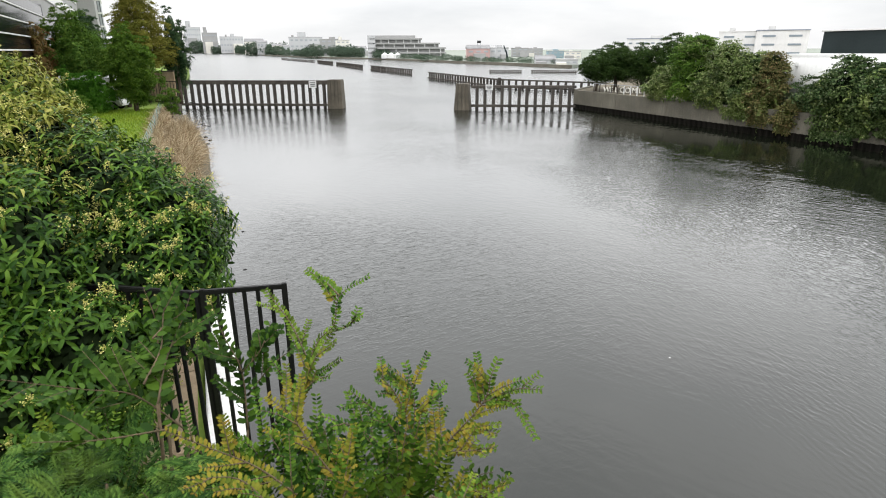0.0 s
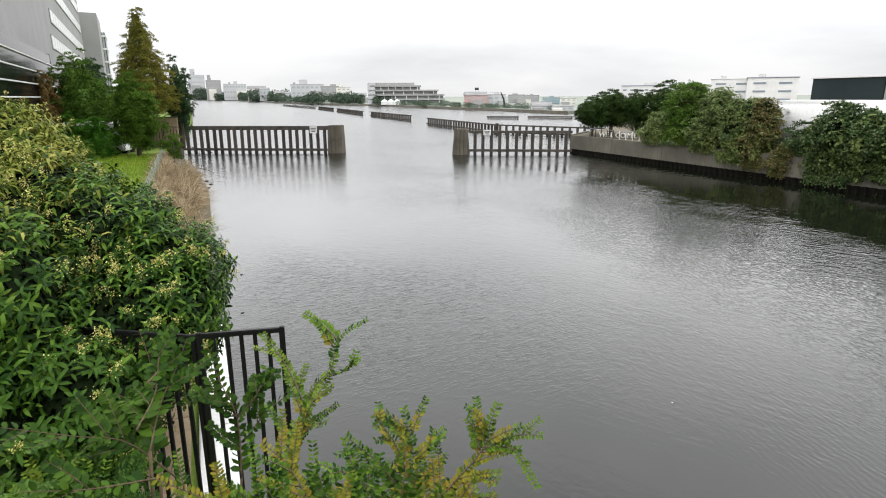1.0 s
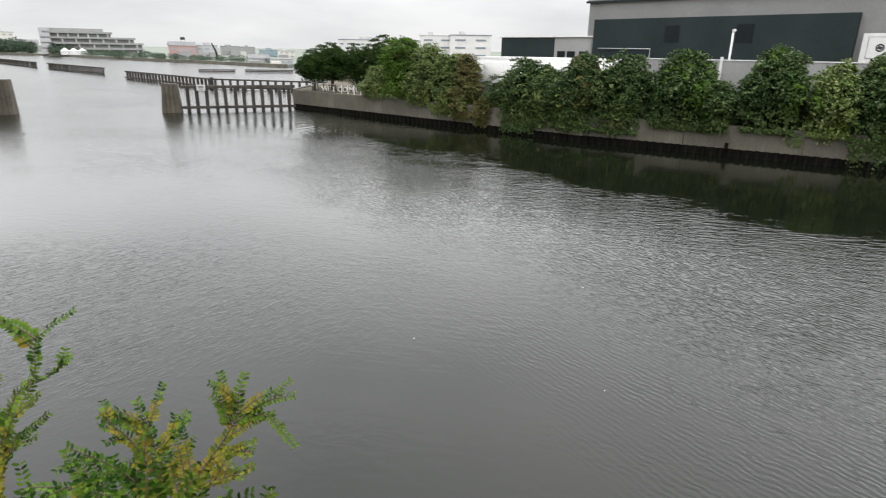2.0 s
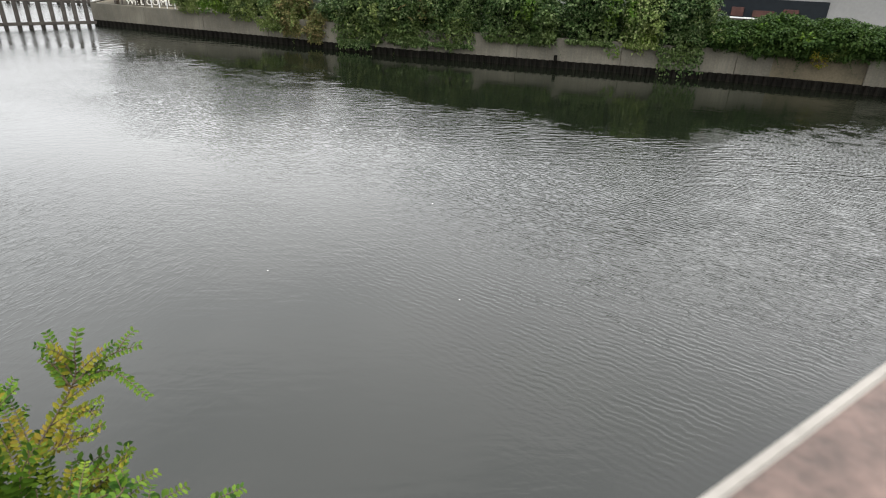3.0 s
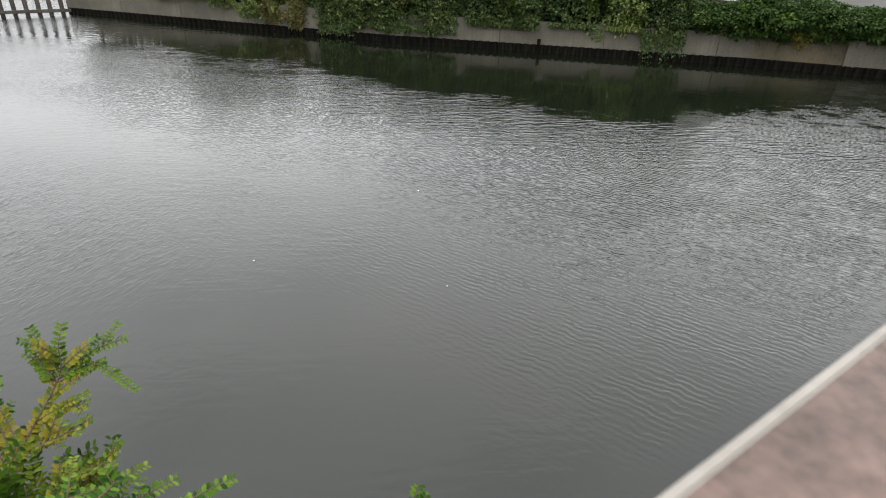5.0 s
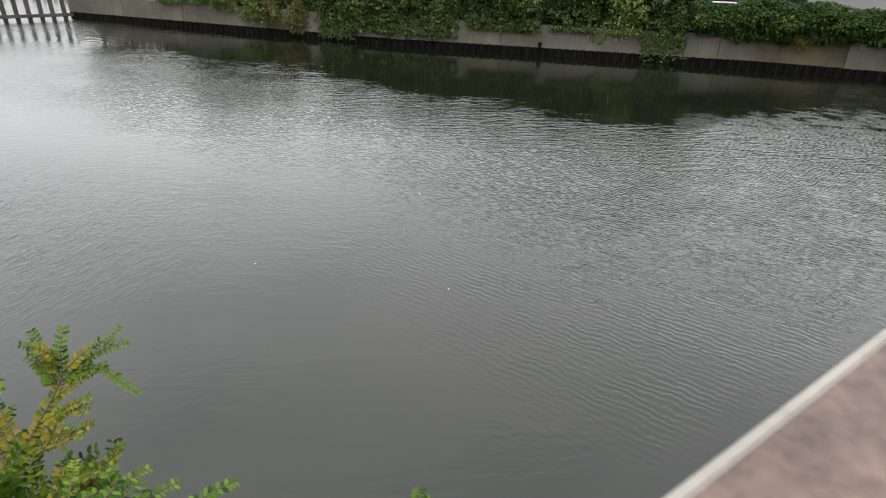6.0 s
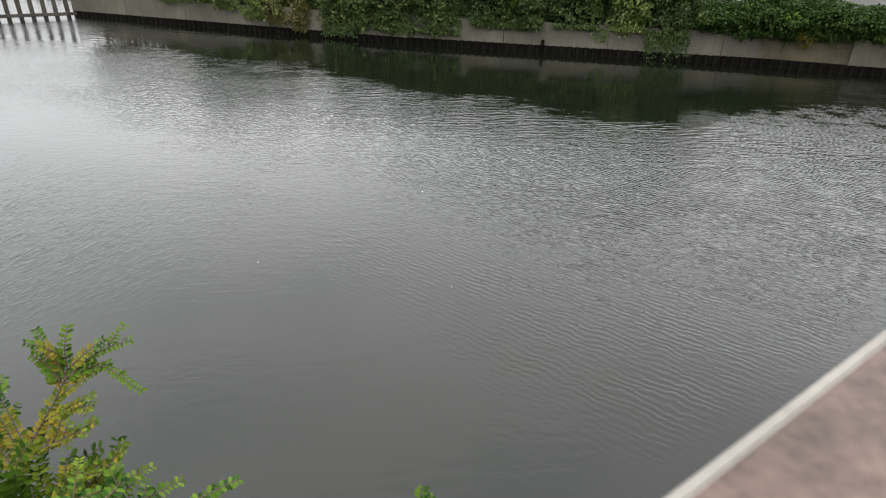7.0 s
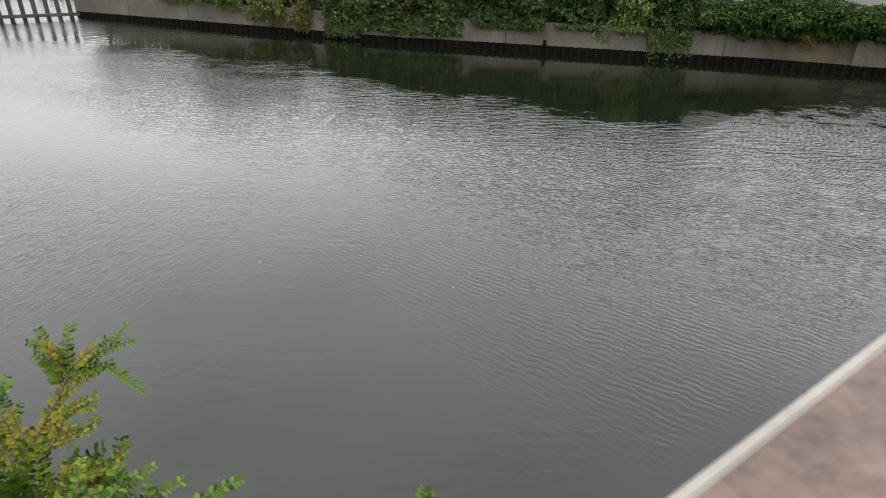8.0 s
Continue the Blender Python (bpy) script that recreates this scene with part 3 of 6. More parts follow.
def along(path, step, offset=0.0):
    """Places at even steps along a plan path: x, y, heading."""
    out, left = [], offset
    for (x0, y0), (x1, y1) in zip(path, path[1:]):
        n = math.hypot(x1 - x0, y1 - y0)
        s = left
        while s < n:
            out.append((x0 + (x1 - x0) * s / n, y0 + (y1 - y0) * s / n, math.atan2(y1 - y0, x1 - x0)))
            s += step
        left = s - n
    return out


# ---- quay wall: concrete panels over rusty sheet piles ----
quay = thing("quay_wall", "stained concrete quay wall over rusty sheet piling", "quay wall", kind="structure")
PANEL = 7.8
slots = along(QUAY, PANEL, 0.0)
panel_me = bpy.data.meshes.new("wall_panel")
bm = box(PANEL - 0.03, 0.45, 1.67, 0.025)
bm.to_mesh(panel_me)
bm.free()
for x, y, h in slots:
    x1, y1 = x + math.cos(h) * PANEL / 2, y + math.sin(h) * PANEL / 2
    part("wall_panel", panel_me, CONCRETE, quay,
         m=Matrix.Translation((x1 - math.sin(h) * 0.18, y1 + math.cos(h) * 0.18, 0.51)) @ Matrix.Rotation(h, 4, 'Z'))
# one sheet pile: a trapezoid fold of 0.6 m
fold = [(-0.3, 0.0), (-0.18, 0.0), (-0.1, 0.2), (0.1, 0.2), (0.18, 0.0), (0.3, 0.0)]
bm = bmesh.new()
for (x0, y0), (x1, y1) in zip(fold, fold[1:]):
    bm.faces.new([bm.verts.new(v) for v in ((x0, -y0, -1.5), (x1, -y1, -1.5), (x1, -y1, 0.55), (x0, -y0, 0.55))])
    bm.faces.new([bm.verts.new(v) for v in ((x0, -y0, 0.55), (x1, -y1, 0.55), (x1, 0.25, 0.55), (x0, 0.25, 0.55))])
bmesh.ops.remove_doubles(bm, verts=bm.verts[:], dist=0.001)
pile_me = bpy.data.meshes.new("sheet_pile")
bm.to_mesh(pile_me)
bm.free()
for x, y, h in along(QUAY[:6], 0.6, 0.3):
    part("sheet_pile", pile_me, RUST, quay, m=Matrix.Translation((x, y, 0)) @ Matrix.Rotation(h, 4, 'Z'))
# the short end of the quay behind the corner
part("end_wall", box(9.0, 0.4, 2.25, 0.03), CONCRETE, quay, m=Matrix.Translation((18.3, 78.7, 0.0)) @ Matrix.Rotation(radians(64), 4, 'Z'))
cap = part("steel_stub", box(0.22, 0.3, 0.42, 0.02), RUST, quay, m=Matrix.Translation((37.3, 29.5, 0.53)) @ Matrix.Rotation(radians(-61), 4, 'Z'))

# ---- left bank: revetment with a pale coping ----
bank = thing("bank_wall", "concrete bank wall with a pale coping along the water", "bank wall", kind="structure")
for i, ((x0, y0), (x1, y1)) in enumerate(zip(BANK[:7], BANK[1:8])):
    d = Vector((x1 - x0, y1 - y0, 0))
    m = Matrix.Translation(((x0 + x1) / 2, (y0 + y1) / 2, -1.5)) @ Matrix.Rotation(math.atan2(d.y, d.x), 4, 'Z')
    part("bank_face", box(d.length, 0.35, 3.86, 0.0), CONCRETE, bank, m=m)
for x, y, h in along(BANK[1:3], 1.5, 0.75):
    part("coping_block", box(1.49, 0.46, 0.14, 0.015, y=-0.13), PALE_CONCRETE, bank,
         m=Matrix.Translation((x, y, 2.405)) @ Matrix.Rotation(h, 4, 'Z'))

for x, y, h in along(BANK[1:3], 2.0, 1.0):
    part("earth_strip", box(1.99, 0.7, 0.10, 0.01), DRY_EARTH, bank,
         m=Matrix.Translation((x - math.sin(h) * 0.56, y + math.cos(h) * 0.56, 2.40)) @ Matrix.Rotation(h, 4, 'Z'))


reed_bed = [(-4.9, 11.0), (-8.6, 21.0), (-11.4, 28.0), (-13.9, 35.0), (-17.6, 44.5), (-23.0, 56.0), (-28.6, 67.5), (-31.5, 69.0), (-23.0, 49.0), (-16.3, 33.2), (-12.7, 24.9)]
tagged(part("mud_bank", prism(reed_bed, -1.5, 0.12), SOIL), "low muddy strip at the foot of the bank", "ground", kind="structure")


# ---- piled barriers ----
def barrier(name, a, b, top, n, w, label, beam=0.3, low=0.55, group="", lower=True, proud=0.0):
    """Piles between two plan points under a top beam, with a low waling."""
    a, b = Vector((*a, 0)), Vector((*b, 0))
    d = b - a
    h = math.atan2(d.y, d.x)
    ob = thing(name, label, "barrier", group, m=Matrix.Translation(a) @ Matrix.Rotation(h, 4, 'Z'))
    me = bpy.data.meshes.new("post")
    pb = box(w, w * 1.15, top + 1.5 - beam * 0.5 + proud, w * 0.12)
    pb.to_mesh(me)
    pb.free()
    rr = random.Random(n)
    for i in range(n):
        x = d.length * (i + 0.5) / n + rr.uniform(-.03, .03)
        part("post", me, PILE, ob, m=Matrix.Translation((x, rr.uniform(-.03, .03), -1.5)) @ Matrix.Rotation(rr.uniform(-.012, .012), 4, 'Y'))
    part("top_beam", box(d.length + w, w * 1.25, beam, 0.02, x=d.length / 2, z=top - beam), PILE, ob)
    if lower:
        part("waling", box(d.length + w, 0.22, 0.3, 0.02, x=d.length / 2, y=-w * 0.7, z=low - 0.15), PILE, ob)
    return ob


barrier("pile_barrier", (-33.4, 78.2), (-14.3, 76.3), 3.38, 21, 0.34, "weathered dark pile barrier joined to a stained pier", 0.5, 0.42, "near barriers")
barrier("pile_barrier", (3.7, 73.7), (15.7, 72.4), 2.85, 12, 0.38, "weathered dark pile barrier between pier and quay", 0.32, 0.48, "near barriers")


def pier(x, y, heading, w_top, w_low, top, label):
    """A battered mooring pier of upright steel sections."""
    ob = thing("pier", label, "pier", "piers", m=Matrix.Translation((x, y, 0)) @ Matrix.Rotation(heading, 4, 'Z'))
    n = 4
    for side in (-1, 1):
        for i in range(n):
            bm = bmesh.new()
            f0, f1 = i / n - 0.5, (i + 1) / n - 0.5
            pts = [(f0 * w_low, side * w_low * .5, -1.5), (f1 * w_low - 0.02, side * w_low * .5, -1.5), (f1 * w_low - 0.02, 0, -1.5), (f0 * w_low, 0, -1.5)]
            tops = [(f0 * w_top, side * w_top * .45, top), (f1 * w_top - 0.02, side * w_top * .45, top), (f1 * w_top - 0.02, 0, top), (f0 * w_top, 0, top)]
            lo, up = [bm.verts.new(p) for p in pts], [bm.verts.new(p) for p in tops]
            for k in range(4):
                bm.faces.new((lo[k], lo[(k + 1) % 4], up[(k + 1) % 4], up[k]))
            bm.faces.new(up)
            bmesh.ops.recalc_face_normals(bm, faces=bm.faces[:])
            bmesh.ops.bevel(bm, geom=bm.edges[:], offset=0.03, segments=1, affect='EDGES')
            part("pier_section", bm, PIER, ob)
    part("pier_cap", box(w_top * 0.96, w_top * 0.86, 0.12, 0.03, z=top - 0.05), PIER, ob)
    return ob


pier(-13.3, 76.4, radians(-4), 1.75, 2.0, 3.4, "tall stained pier at the end of the pile barrier")
pier(2.5, 73.5, radians(-14), 1.45, 2.1, 3.0, "flared stained pier beside the channel gap")


def notice(x, y, z, heading, w, h):
    ob = thing("notice_board", "small white notice board with unreadable lines", "sign", "notice boards", m=Matrix.Translation((x, y, z)) @ Matrix.Rotation(heading, 4, 'Z'))
    part("board", box(w, 0.05, h, 0.01), WHITE, ob)
    for i in range(3):
        part("text_bar", box(w * (0.75 - 0.12 * i), 0.012, h * 0.10, 0.0, y=-0.032, z=h * (0.68 - 0.24 * i)), INK, ob)
    for s in (-1, 1):
        part("bracket", box(0.05, 0.3, 0.05, 0.0, x=s * w * 0.35, y=0.16, z=h * 0.5), STEEL, ob)


notice(-16.1, 76.0, 2.5, radians(-6), 0.95, 0.85)
notice(5.6, 72.7, 2.35, radians(-16), 0.9, 0.62)

# the far row of low barriers, set in stretches with gaps between
FAR_ROW = [((-3.3, 152.3), (10.7, 114.6), 26), ((10.7, 114.6), (27.5, 100.5), 15), ((-24.9, 216.5), (-8.4, 173.0), 26), ((-48.2, 282.0), (-29.0, 226.0), 26),
           ((-67.4, 335.0), (-51.5, 292.0), 20), ((-119.0, 460.0), (-72.0, 350.0), 34), ((14.5, 188.0), (24.0, 186.0), 16), ((27.0, 186.5), (39.5, 181.0), 22)]
for i, (a, b, n) in enumerate(FAR_ROW):
    barrier("low_pile_barrier", a, b, 1.25 if i == 5 else 1.68 if i < 6 else 0.85, n, 0.34 if i < 6 else 0.22, "low dark pile barrier standing in the basin", 0.24, 0.3, "far barriers")
part_post = thing("mooring_post", "dark mooring post where two low barriers meet", "post", m=Matrix.Translation((10.7, 114.6, 0)))
part("post", box(0.6, 0.6, 3.4, 0.05, z=-1.5), PILE, part_post)


# ---- buildings on the east bank ----
def frame_at(x, y, z, heading_az):
    """Local x runs along the compass direction, local y points away behind."""
    return Matrix.Translation((x, y, z)) @ Matrix.Rotation(radians(90 - heading_az), 4, 'Z')


FAC = frame_at(58.97, 19.16, GROUND_R, 162)   # local +x towards the viewer's right, +y behind
hall = thing("warehouse", "grey warehouse hall with charcoal cladding facing the canal", "building", m=FAC)
part("hall_wall", box(34.6, 40.0, 10.2, 0.05, x=-23.3, y=20.3), GREY, hall)
part("wing_wall", box(40.3, 24.0, 6.8, 0.05, x=14.2, y=12.3), GREY, hall)
part("wing_roof", box(40.4, 24.3, 0.2, 0.05, x=14.3, y=12.3, z=6.8), ROOF, hall)
part("hall_roof", box(35.0, 40.4, 0.25, 0.05, x=-23.3, y=20.3, z=10.2), ROOF, hall)
part("roof_trim", box(35.1, 0.12, 0.22, 0.02, x=-23.3, y=-0.02, z=10.1), DARK, hall)
bm = bmesh.new()
quad = [(-39.5, 0.6), (-13.9, 0.6), (-13.9, 8.36), (-39.5, 8.36)]
fr = [bm.verts.new((x, -0.16, z)) for x, z in quad]
bk = [bm.verts.new((x, 0.25, z)) for x, z in quad]
for i in range(4):
    bm.faces.new((fr[i], fr[(i + 1) % 4], bk[(i + 1) % 4], bk[i]))
bm.faces.new(fr)
bmesh.ops.recalc_face_normals(bm, faces=bm.faces[:])
part("charcoal_panel", bm, DARK, hall, "large charcoal wall panel")
for x in (-30.2, -23.0):
    w = part("window", box(1.5, 0.1, 1.6, 0.02, x=x, y=-0.18, z=6.0), GLASS, hall, "dark square window")
    part("window_frame", box(1.64, 0.06, 1.74, 0.01, x=x, y=-0.16, z=5.93), DARK, w)
part("pipe", tube([(-38.6, -0.35, 5.3), (-32.3, -0.35, 5.3), (-32.3, -0.35, 3.2)], 0.06), STEEL, hall, "pale pipe along the panel")
for i in range(3):
    part("roof_vent", box(0.5, 0.5, 0.7, 0.05, x=-30 + 9 * i, y=6, z=10.4), STEEL, hall)
# a flat dark panel stands for the bay's shade; no opening is cut
bay = part("loading_bay_shade", box(10.0, 0.16, 1.6, 0.02, x=-4.6, y=0.26, z=1.22), GLASS, hall, "loading bay, its shade a flat dark panel")
for i, w in enumerate((1.4, 1.0, 1.7, 1.2)):
    part("crate", box(w, 0.3, 0.55 + 0.2 * (i % 2), 0.03, x=-8.6 + 2.1 * i, y=0.1, z=1.34), BAY_RED, bay)
part("bay_kerb", box(10.4, 0.3, 0.12, 0.02, x=-4.6, y=0.08, z=1.16), WHITE, hall)
low = thing("annex", "low annex with a charcoal and a grey wall", "building", m=FAC)
part("dark_wall", box(8.4, 14, 6.5, 0.05, x=-49.3, y=7.2), DARK, low)
part("grey_wall", box(5.2, 14, 6.5, 0.05, x=-42.5, y=7.25), LIGHT_GREY, low)
part("annex_roof", box(14.0, 14.3, 0.16, 0.03, x=-46.7, y=7.2, z=6.5), WHITE, low)
for x in (-44.0, -42.6, -40.9):
    part("annex_window", box(1.1, 0.08, 0.8, 0.01, x=x, y=0.22, z=4.15), GLASS, low)
# lettered board on the hall
board = thing("billboard", "long white billboard with dark lettering on the hall", "sign", m=FAC @ Matrix.Translation((-13.3, -0.35, 4.4)))
part("panel", box(16.0, 0.2, 2.3, 0.03, x=8.0), WHITE, board)
part("border", box(1.9, 0.03, 1.75, 0.02, x=1.35, y=-0.115, z=0.28), LIGHT_GREY, board)
part("inset", box(1.8, 0.03, 1.65, 0.02, x=1.35, y=-0.125, z=0.33), WHITE, board)
bm = bmesh.new()
for k in range(10):
    a0, a1 = math.tau * k / 10, math.tau * (k + 1) / 10
    v = [(0.2 * math.cos(a0), 0.2 * math.sin(a0)), (0.33 * math.cos(a0), 0.33 * math.sin(a0)), (0.33 * math.cos(a1), 0.33 * math.sin(a1)), (0.2 * math.cos(a1), 0.2 * math.sin(a1))]
    bm.faces.new([bm.verts.new((1.35 + x, -0.15, 1.15 + z)) for x, z in v])
bm.faces.new([bm.verts.new((1.35 + x, -0.15, 1.15 + z)) for x, z in ((-.22, -.06), (.1, -.15), (.22, .06), (-.1, .15))])
part("emblem", bm, INK, board, "dark ring emblem")


def letters(text, size, parent, m, material, depth=0.02, name="lettering", space=1.0, shear=0.0):
    cu = bpy.data.curves.new(name, 'FONT')
    cu.body, cu.size, cu.extrude, cu.space_character, cu.shear = text, size, depth, space, shear
    tmp = bpy.data.objects.new("tmp", cu)
    scene.collection.objects.link(tmp)
    me = bpy.data.meshes.new_from_object(tmp.evaluated_get(bpy.context.evaluated_depsgraph_get()))
    bpy.data.objects.remove(tmp)
    me.name = name
    me.materials.clear()
    return part(name, me, material, parent, m=m)


UPRIGHT = Matrix.Rotation(radians(90), 4, 'X')
for word, x in (("Like", 2.6), ("Love", 4.75)):
    letters(word, 1.1, board, Matrix.Translation((x, -0.13, 0.75)) @ UPRIGHT, INK, shear=0.25)
    part("swash", box(0.8, 0.03, 0.16, 0.05), INK, board, m=Matrix.Translation((x + 0.55, -0.12, 0.55)) @ Matrix.Rotation(radians(28), 4, 'Y'))
part("heart", box(0.28, 0.03, 0.26, 0.1), RED, board, m=Matrix.Translation((6.1, -0.13, 0.5)) @ Matrix.Rotation(radians(45), 4, 'Y'))

# pale rounded store and the grey yard wall in front of the hall
YARD = frame_at(28.7, 52.9, GROUND_R, 149.7)
store = thing("white_store", "white store with rounded edges behind the shrubs", "building", m=YARD)
bm = box(16.2, 4.2, 4.35, 0.0, x=8.1, y=2.1)
bmesh.ops.bevel(bm, geom=[e for e in bm.edges if abs(e.verts[0].co.z + e.verts[1].co.z) > 0.01], offset=0.55, segments=5, affect='EDGES')
for f in bm.faces:
    f.smooth = True
part("shell", bm, WHITE, store)
part("wall_lamp", box(0.28, 0.2, 0.32, 0.06, x=1.7, y=-0.1, z=3.35), WHITE, store)
yard = thing("yard_wall", "plain grey yard wall with a pale post", "wall", m=YARD)
part("wall", box(15.5, 0.3, 4.4, 0.02, x=24.2, y=0.2), LIGHT_GREY, yard)
part("wall_cap", box(15.5, 0.4, 0.08, 0.01, x=24.2, y=0.2, z=4.4), WHITE, yard)
part("wall_post", box(0.2, 0.16, 4.68, 0.02, x=22.6, y=-0.04), WHITE, yard)
side_rail = thing("yard_rail", "pale pipe rail before the grey hall wall", "railing", m=FAC @ Matrix.Translation((3.2, -1.0, 0)))
for z in (0.5, 0.92):
    part("pipe", tube([(0, 0, z), (4.6, 0, z)], 0.05), WHITE, side_rail)
for x in (0.1, 1.6, 3.1, 4.5):
    part("post", tube([(x, 0, -0.02), (x, 0, 0.95 if x < 3 else 2.6)], 0.05), STEEL, side_rail)
lamp = thing("yard_lamp", "slim pale lamp post behind the yard wall", "lamp post", m=YARD @ Matrix.Translation((22.6, 3.2, 0)))
part("pole", tube([(0, 0, 0), (0.0, 0, 3.5), (0.0, 0, 6.6)], [0.09, 0.09, 0.09]), WHITE, lamp)
part("lamp_head", box(0.3, 0.24, 0.2, 0.05, x=0.05, z=6.58), WHITE, lamp)


def white_block(name, az, d, width, height, depth, head, rows, cols, trim, label, wall=None):
    a = radians(az)
    ob = thing(name, label, "building", m=frame_at(d * math.sin(a), d * math.cos(a), GROUND_R, head))
    part("wall", box(width, depth, height, 0.05, y=depth / 2), wall or WHITE, ob)
    part("parapet", box(width + 0.3, depth + 0.3, 0.22, 0.05, y=depth / 2, z=height - 0.22), trim, ob)
    me = bpy.data.meshes.new("window")
    pb = box(width / cols * 0.5, 0.12, 0.42)
    pb.to_mesh(me)
    pb.free()
    for r in range(rows):
        for c in range(cols):
            part("window", me, GREY_GLASS, ob, m=Matrix.Translation((-width / 2 + width * (c + 0.5) / cols, -0.02, height - 1.6 - 1.9 * r)))
    part("roof_box", box(width * 0.14, 3, 0.9, 0.05, x=-width * 0.2, y=depth * 0.4, z=height), wall or WHITE, ob)
    return ob


white_block("long_shed", 20.2, 190, 25.0, 7.6, 18, 116, 1, 12, TRIM_BLUE, "long white shed with a slate-blue roof trim")
white_block("white_factory", 25.4, 172, 9.4, 8.8, 16, 116, 3, 2, WHITE, "white factory block with ribbon windows")
white_block("white_factory", 28.5, 165, 10.8, 8.8, 16, 116, 3, 2, TRIM_BLUE, "white factory block with a dark roof trim")

# ---- west bank office ----
OFF = Matrix.Translation((0, 0, GROUND_L)) @ Matrix.Rotation(radians(27), 4, 'Z')    # local +y runs along the bank
office = thing("office_building", "grey office building with ribbon windows and a dark glass wing", "building", m=OFF)
part("main_wall", box(20.0, 116.0, 24.0, 0.05, x=-16.55, y=77.0), LIGHT_GREY, office)
part("glass_wall", box(0.3, 49.6, 8.1, 0.02, x=-6.4, y=44.3, z=0.3), MIRROR_GLASS, office, "dark reflective glass wall")
part("glass_frame", box(0.36, 0.3, 8.3, 0.02, x=-6.4, y=69.2, z=0.3), LIGHT_GREY, office)
for i in range(7):
    part("mullion", box(0.14, 49.6, 0.08, 0.0, x=-6.2, y=44.3, z=1.7 + 0.96 * i), WHITE, office)
part("low_window", box(0.12, 9.0, 1.9, 0.0, x=-6.5, y=75.8, z=5.6), MIRROR_GLASS, office)
part("low_window_frame", box(0.16, 9.3, 0.12, 0.0, x=-6.5, y=75.8, z=7.55), WHITE, office)
blind_me = bpy.data.meshes.new("window")
pb = box(0.12, 2.35, 1.3)
pb.to_mesh(blind_me)
pb.free()
for z0, y_first in ((9.6, 76.6), (12.4, 79.0), (15.9, 81.5), (19.4, 84.0)):
    row = part("window_recess", box(0.06, 132.4 - y_first, 1.5, 0.0, x=-6.53, y=(132.4 + y_first) / 2 - 0.2, z=z0 - 0.1), GREY, office)
    y = y_first + 1.2
    while y < 131.5:
        part("window", blind_me, BLIND, row, m=Matrix.Translation((-6.5, y, z0)))
        y += 2.62
wing = thing("stair_block", "plain grey stair block beside a glazed tower", "building", m=OFF)
part("grey_block", box(3.4, 16, 20.3, 0.05, x=-5.5, y=146), LIGHT_GREY, wing)
tower = thing("glazed_tower", "glazed tower with white floor edges", "building", m=OFF)
part("core", box(2.0, 10, 19.0, 0.05, x=-4.3, y=168), PALE_GLASS, tower)
for i in range(7):
    part("floor_edge", box(2.3, 10.4, 0.35, 0.02, x=-4.3, y=168, z=1.2 + 2.8 * i), WHITE, tower)
for i in range(4):
    part("fin", box(0.12, 0.12, 19.0, 0.0, x=-5.1 + 0.55 * i, y=162.9), DARK, tower)


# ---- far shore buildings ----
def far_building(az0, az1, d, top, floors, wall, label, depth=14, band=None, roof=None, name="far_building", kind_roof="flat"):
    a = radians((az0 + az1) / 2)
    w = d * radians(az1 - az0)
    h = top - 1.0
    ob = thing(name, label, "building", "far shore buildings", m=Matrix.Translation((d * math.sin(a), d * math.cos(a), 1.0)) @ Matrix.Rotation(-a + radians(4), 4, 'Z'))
    part("wall", box(w, depth, h, 0.05, y=depth / 2), wall, ob)
    if kind_roof == "flat":
        part("roof", box(w * 1.02, depth * 1.02, 0.4, 0.0, y=depth / 2, z=h - 0.1), roof or LIGHT_GREY, ob)
    else:
        bm = bmesh.new()
        x, y0, y1, z, r = w / 2 + .3, -.4, depth + .4, h, max(1.5, w * .16)
        v = [bm.verts.new(p) for p in ((-x, y0, z), (x, y0, z), (x, y1, z), (-x, y1, z), (-x, depth / 2, z + r), (x, depth / 2, z + r))]
        for f in ((0, 1, 5, 4), (2, 3, 4, 5), (0, 4, 3), (1, 2, 5), (0, 3, 2, 1)):
            bm.faces.new([v[i] for i in f])
        bmesh.ops.recalc_face_normals(bm, faces=bm.faces[:])
        part("roof", bm, roof or ROOF, ob)
    rr = random.Random(int(d + az0 * 10))
    if kind_roof == "flat":
        part("roof_house", box(w * rr.uniform(.15, .35), depth * .4, h * rr.uniform(.12, .3), 0.05, x=w * rr.uniform(-.3, .3), y=depth * .5, z=h), wall, ob)
        part("roof_tank", box(w * .07, w * .07, h * .12, 0.02, x=w * rr.uniform(-.4, .4), y=depth * .4, z=h), roof or LIGHT_GREY, ob)
    part("low_wing", box(w * rr.uniform(.3, .55), depth * .5, h * rr.uniform(.35, .65), 0.05, x=w * rr.uniform(-.4, .4), y=-depth * .25), LIGHT_GREY if rr.random() < .5 else CREAM, ob)
    n = max(3, int(w / 5))
    me = bpy.data.meshes.new("window")
    pb = box(w / n * 0.55, 0.2, h / floors * 0.3)
    pb.to_mesh(me)
    pb.free()
    for f in range(floors):
        for c in range(n):
            # pale glass by default, so haze is put into the far windows
            part("window", me, band or PALE_GLASS, ob, m=Matrix.Translation((-w / 2 + w * (c + 0.5) / n, -0.06, h * (f + 0.35) / floors)))
    return ob


